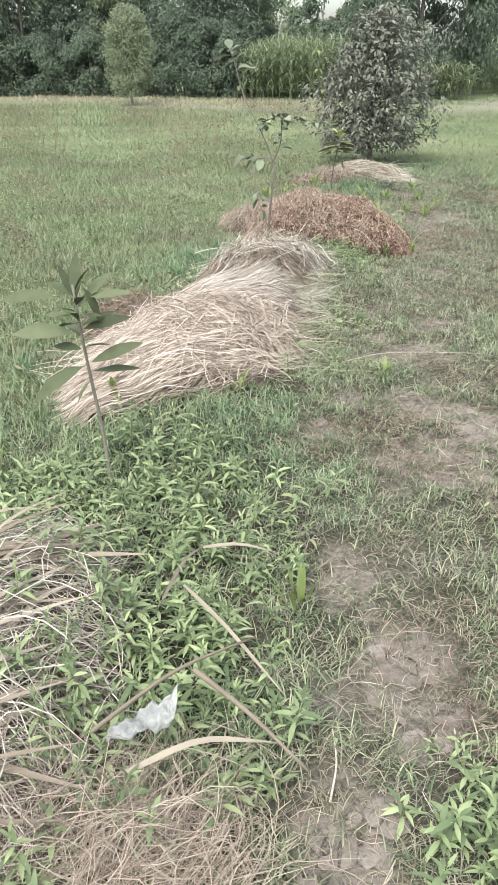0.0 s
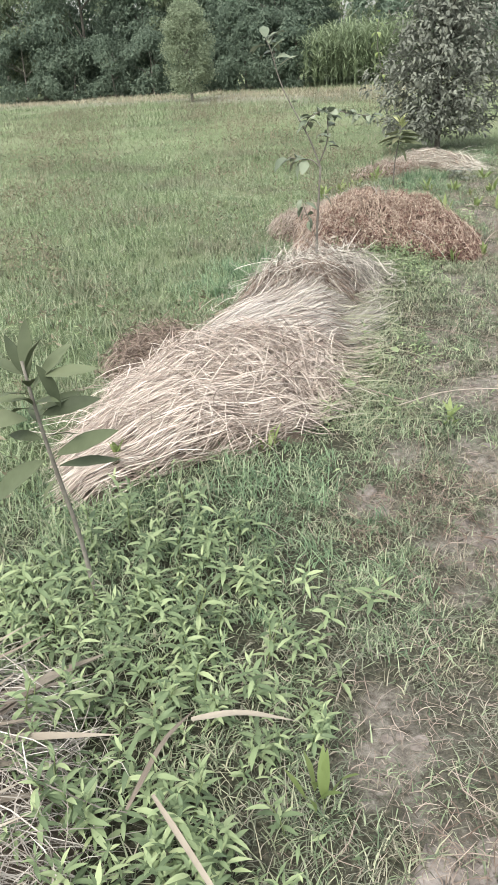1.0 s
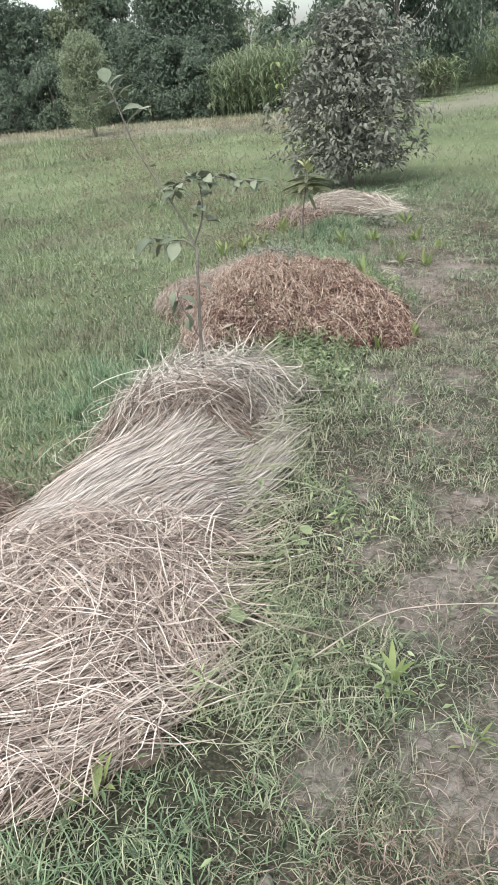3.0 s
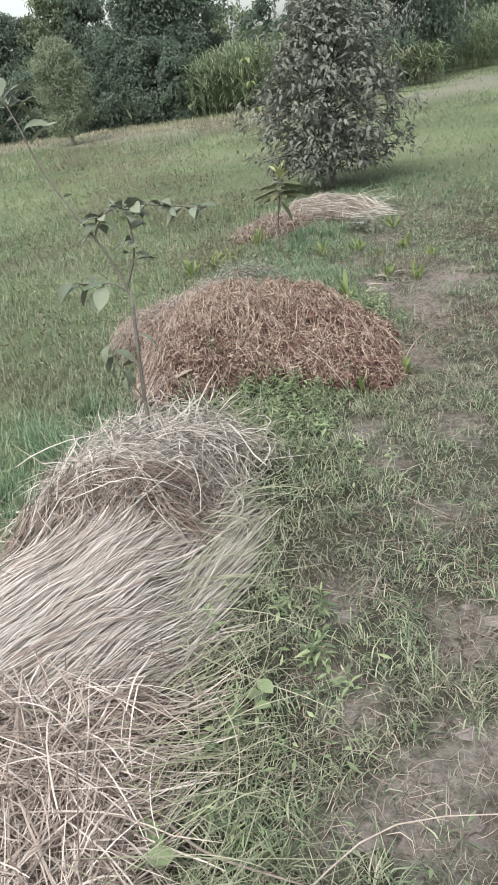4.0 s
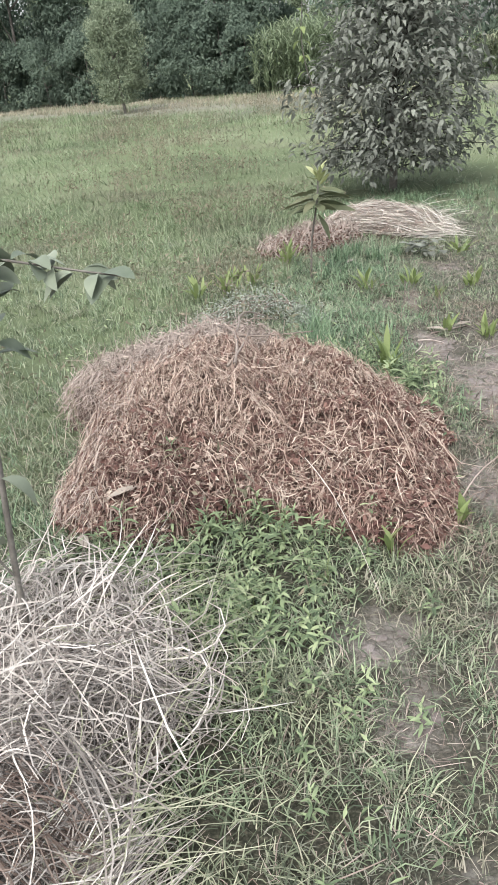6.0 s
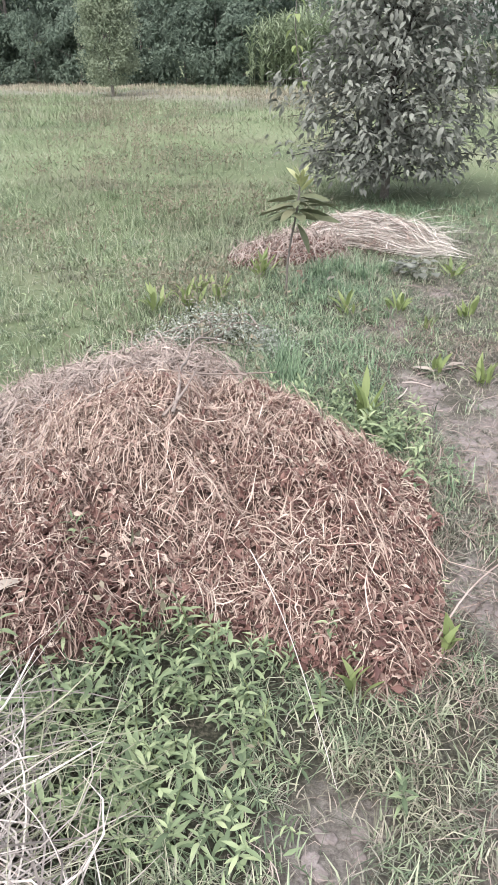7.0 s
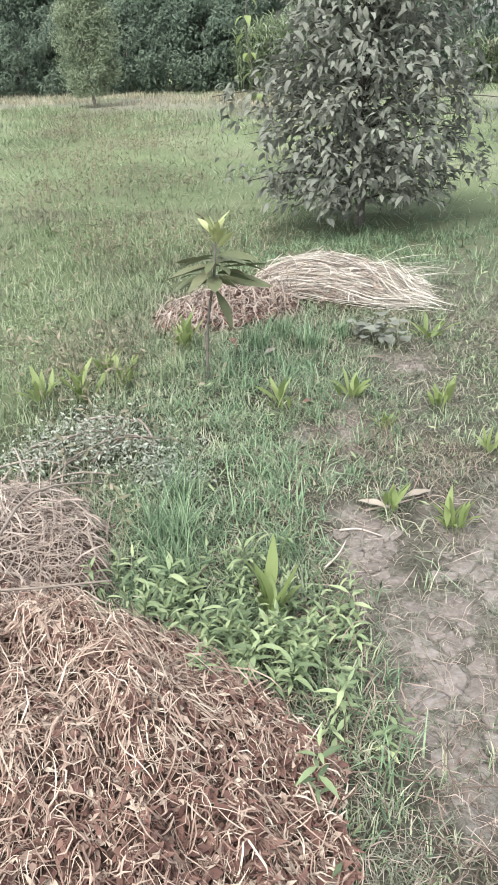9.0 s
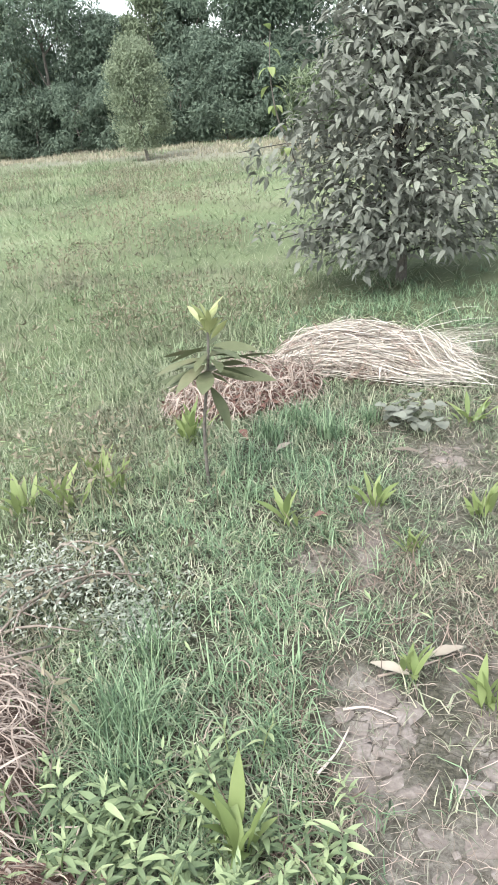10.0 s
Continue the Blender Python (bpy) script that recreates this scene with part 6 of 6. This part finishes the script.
# ---- small things on the path ----
def path_bits():
    for pts, rad, lab in [([(1.38, 8.45, 0.02), (1.42, 8.52, 0.03), (1.44, 8.6, 0.02)], 0.004, "short pale dry stem on the path"), ([(1.42, 8.66, 0.015), (1.48, 8.68, 0.02), (1.55, 8.66, 0.012)], 0.004, "short pale dry stem on the path"),
                          ([(1.5, 8.8, 0.012), (1.6, 8.83, 0.02), (1.7, 8.9, 0.012)], 0.004, "curved dry stem on the path"), ([(0.62, 1.6, 0.015), (0.64, 1.7, 0.03), (0.63, 1.82, 0.015)], 0.003, "thin upright dry stem on the path"),
                          ([(0.83, 5.3, 0.06), (1.1, 5.2, 0.05), (1.4, 5.0, 0.03)], 0.0025, "long thin straw stem lying over the grass"), ([(0.75, 4.25, 0.06), (1.0, 4.5, 0.05), (1.5, 4.45, 0.04)], 0.0025, "long thin straw stem lying over the grass")]:
        stick(lab, [(a, b, c + float(gz(a, b))) for a, b, c in pts], rad, "dry_twig", M_STRAW, cat="stem")
    stick("dry brown stalk lying in the grass beside the straw", [(a, b, c + float(gz(a, b))) for a, b, c in [(0.47, 4.55, 0.05), (0.6, 4.42, 0.05), (0.82, 4.36, 0.03)]], 0.005, "dry_twig", M_TWIG, cat="stem")
    lf = leaf_mesh("fallen_leaf_shape", M_CANE, 0.11, 0.035, 0.1, 0.3, 0.5, 0.05, 8, 0.08)
    lr = leaf_mesh("fallen_leaf_shape", M_LITTERRED, 0.08, 0.035, 0.4, 0.4, 0.5, 0.05, 8, 0.08)
    for x, y, a, me, lab in [(1.47, 8.83, -20, lf, "curled pale fallen leaf lying on the path"), (1.62, 8.86, 30, lf, "curled pale fallen leaf lying on the path"), (0.38, 10.35, 80, lr, "brown fallen leaf in the grass"), (1.25, 9.5, 40, lr, "brown fallen leaf in the grass"),
                             (1.05, 9.95, 60, lf, "pale fallen leaf in the grass"), (1.5, 10.1, -10, lf, "pale fallen leaf in the grass"), (0.85, 10.2, -50, lr, "brown fallen leaf in the grass")]:
        ob = tagged(new("fallen_leaf", me), lab, "leaf", "fallen leaves")
        ob.matrix_basis = aim((x, y, float(gz(x, y)) + 0.025), a, 4, 0)
    stick("pale arched dry stem standing off the mulch heap's foot", [(1.4, 6.98, 0.03), (1.45, 7.03, 0.12), (1.52, 7.1, 0.17), (1.62, 7.2, 0.17)], 0.0035, "dry_twig", M_STRAW, cat="stem")
    ly = leaf_mesh("fallen_leaf_shape", M_YOUNG, 0.06, 0.03, 0.3, 0.3, 0.5, 0.05, 8, 0.08)
    for x, y, a, me, lab in [(0.3, 6.86, 30, lf, "pale brown fallen leaf at the foot of the mulch heap"), (0.22, 6.8, -60, lf, "pale brown fallen leaf at the foot of the mulch heap"), (0.5, 5.22, 20, ly, "small yellow fallen leaf caught in the straw")]:
        ob = tagged(new("fallen_leaf", me), lab, "leaf", "fallen leaves")
        ob.matrix_basis = aim((x, y, float(max(heap_h(x, y), straw_h(x, y), gz(x, y))) + 0.045), a, 14, 0)
    # loose clods by the crack
    for x, y, s in [(0.845, 2.0, 0.026), (0.90, 2.02, 0.018), (0.92, 1.93, 0.014), (0.88, 2.1, 0.02), (0.8, 1.9, 0.013), (0.66, 1.42, 0.018)]:
        bm = bmesh.new()
        bmesh.ops.create_icosphere(bm, subdivisions=2, radius=s)
        for w in bm.verts:
            q = 1 + 0.3 * noise.noise(w.co * 30 + Vector((x * 50, y * 50, 0)))
            w.co = Vector((w.co.x * q * 1.2, w.co.y * q, w.co.z * q * 0.3))
        me = bpy.data.meshes.new("mud_clod")
        bm.to_mesh(me)
        bm.free()
        me.materials.append(M_MUD)
        ob = tagged(new("mud_clod", me), "loose pale clod of dried mud on the path", "clod", "mud clods")
        ob.location = (x, y, float(gz(x, y)) + s * 0.12)


foreground_litter()
path_bits()
weeds()

# joined litter and foliage that nobody could count
for o in list(scene.objects):
    if o.name.split(".")[0] in ("brown_litter", "tan_litter", "pale_litter", "grey_litter", "dead_leaf_litter", "stalk_litter", "stem_litter", "wilted_foliage", "crown", "lower_mat", "middle_tangle", "sheaf", "upper_thatch", "fringe", "fine_straw", "west_sweep", "brown_base", "front_sheaf", "top_sheaf", "loose_straw", "seam_litter"):
        tagged(o, kind="stuff")
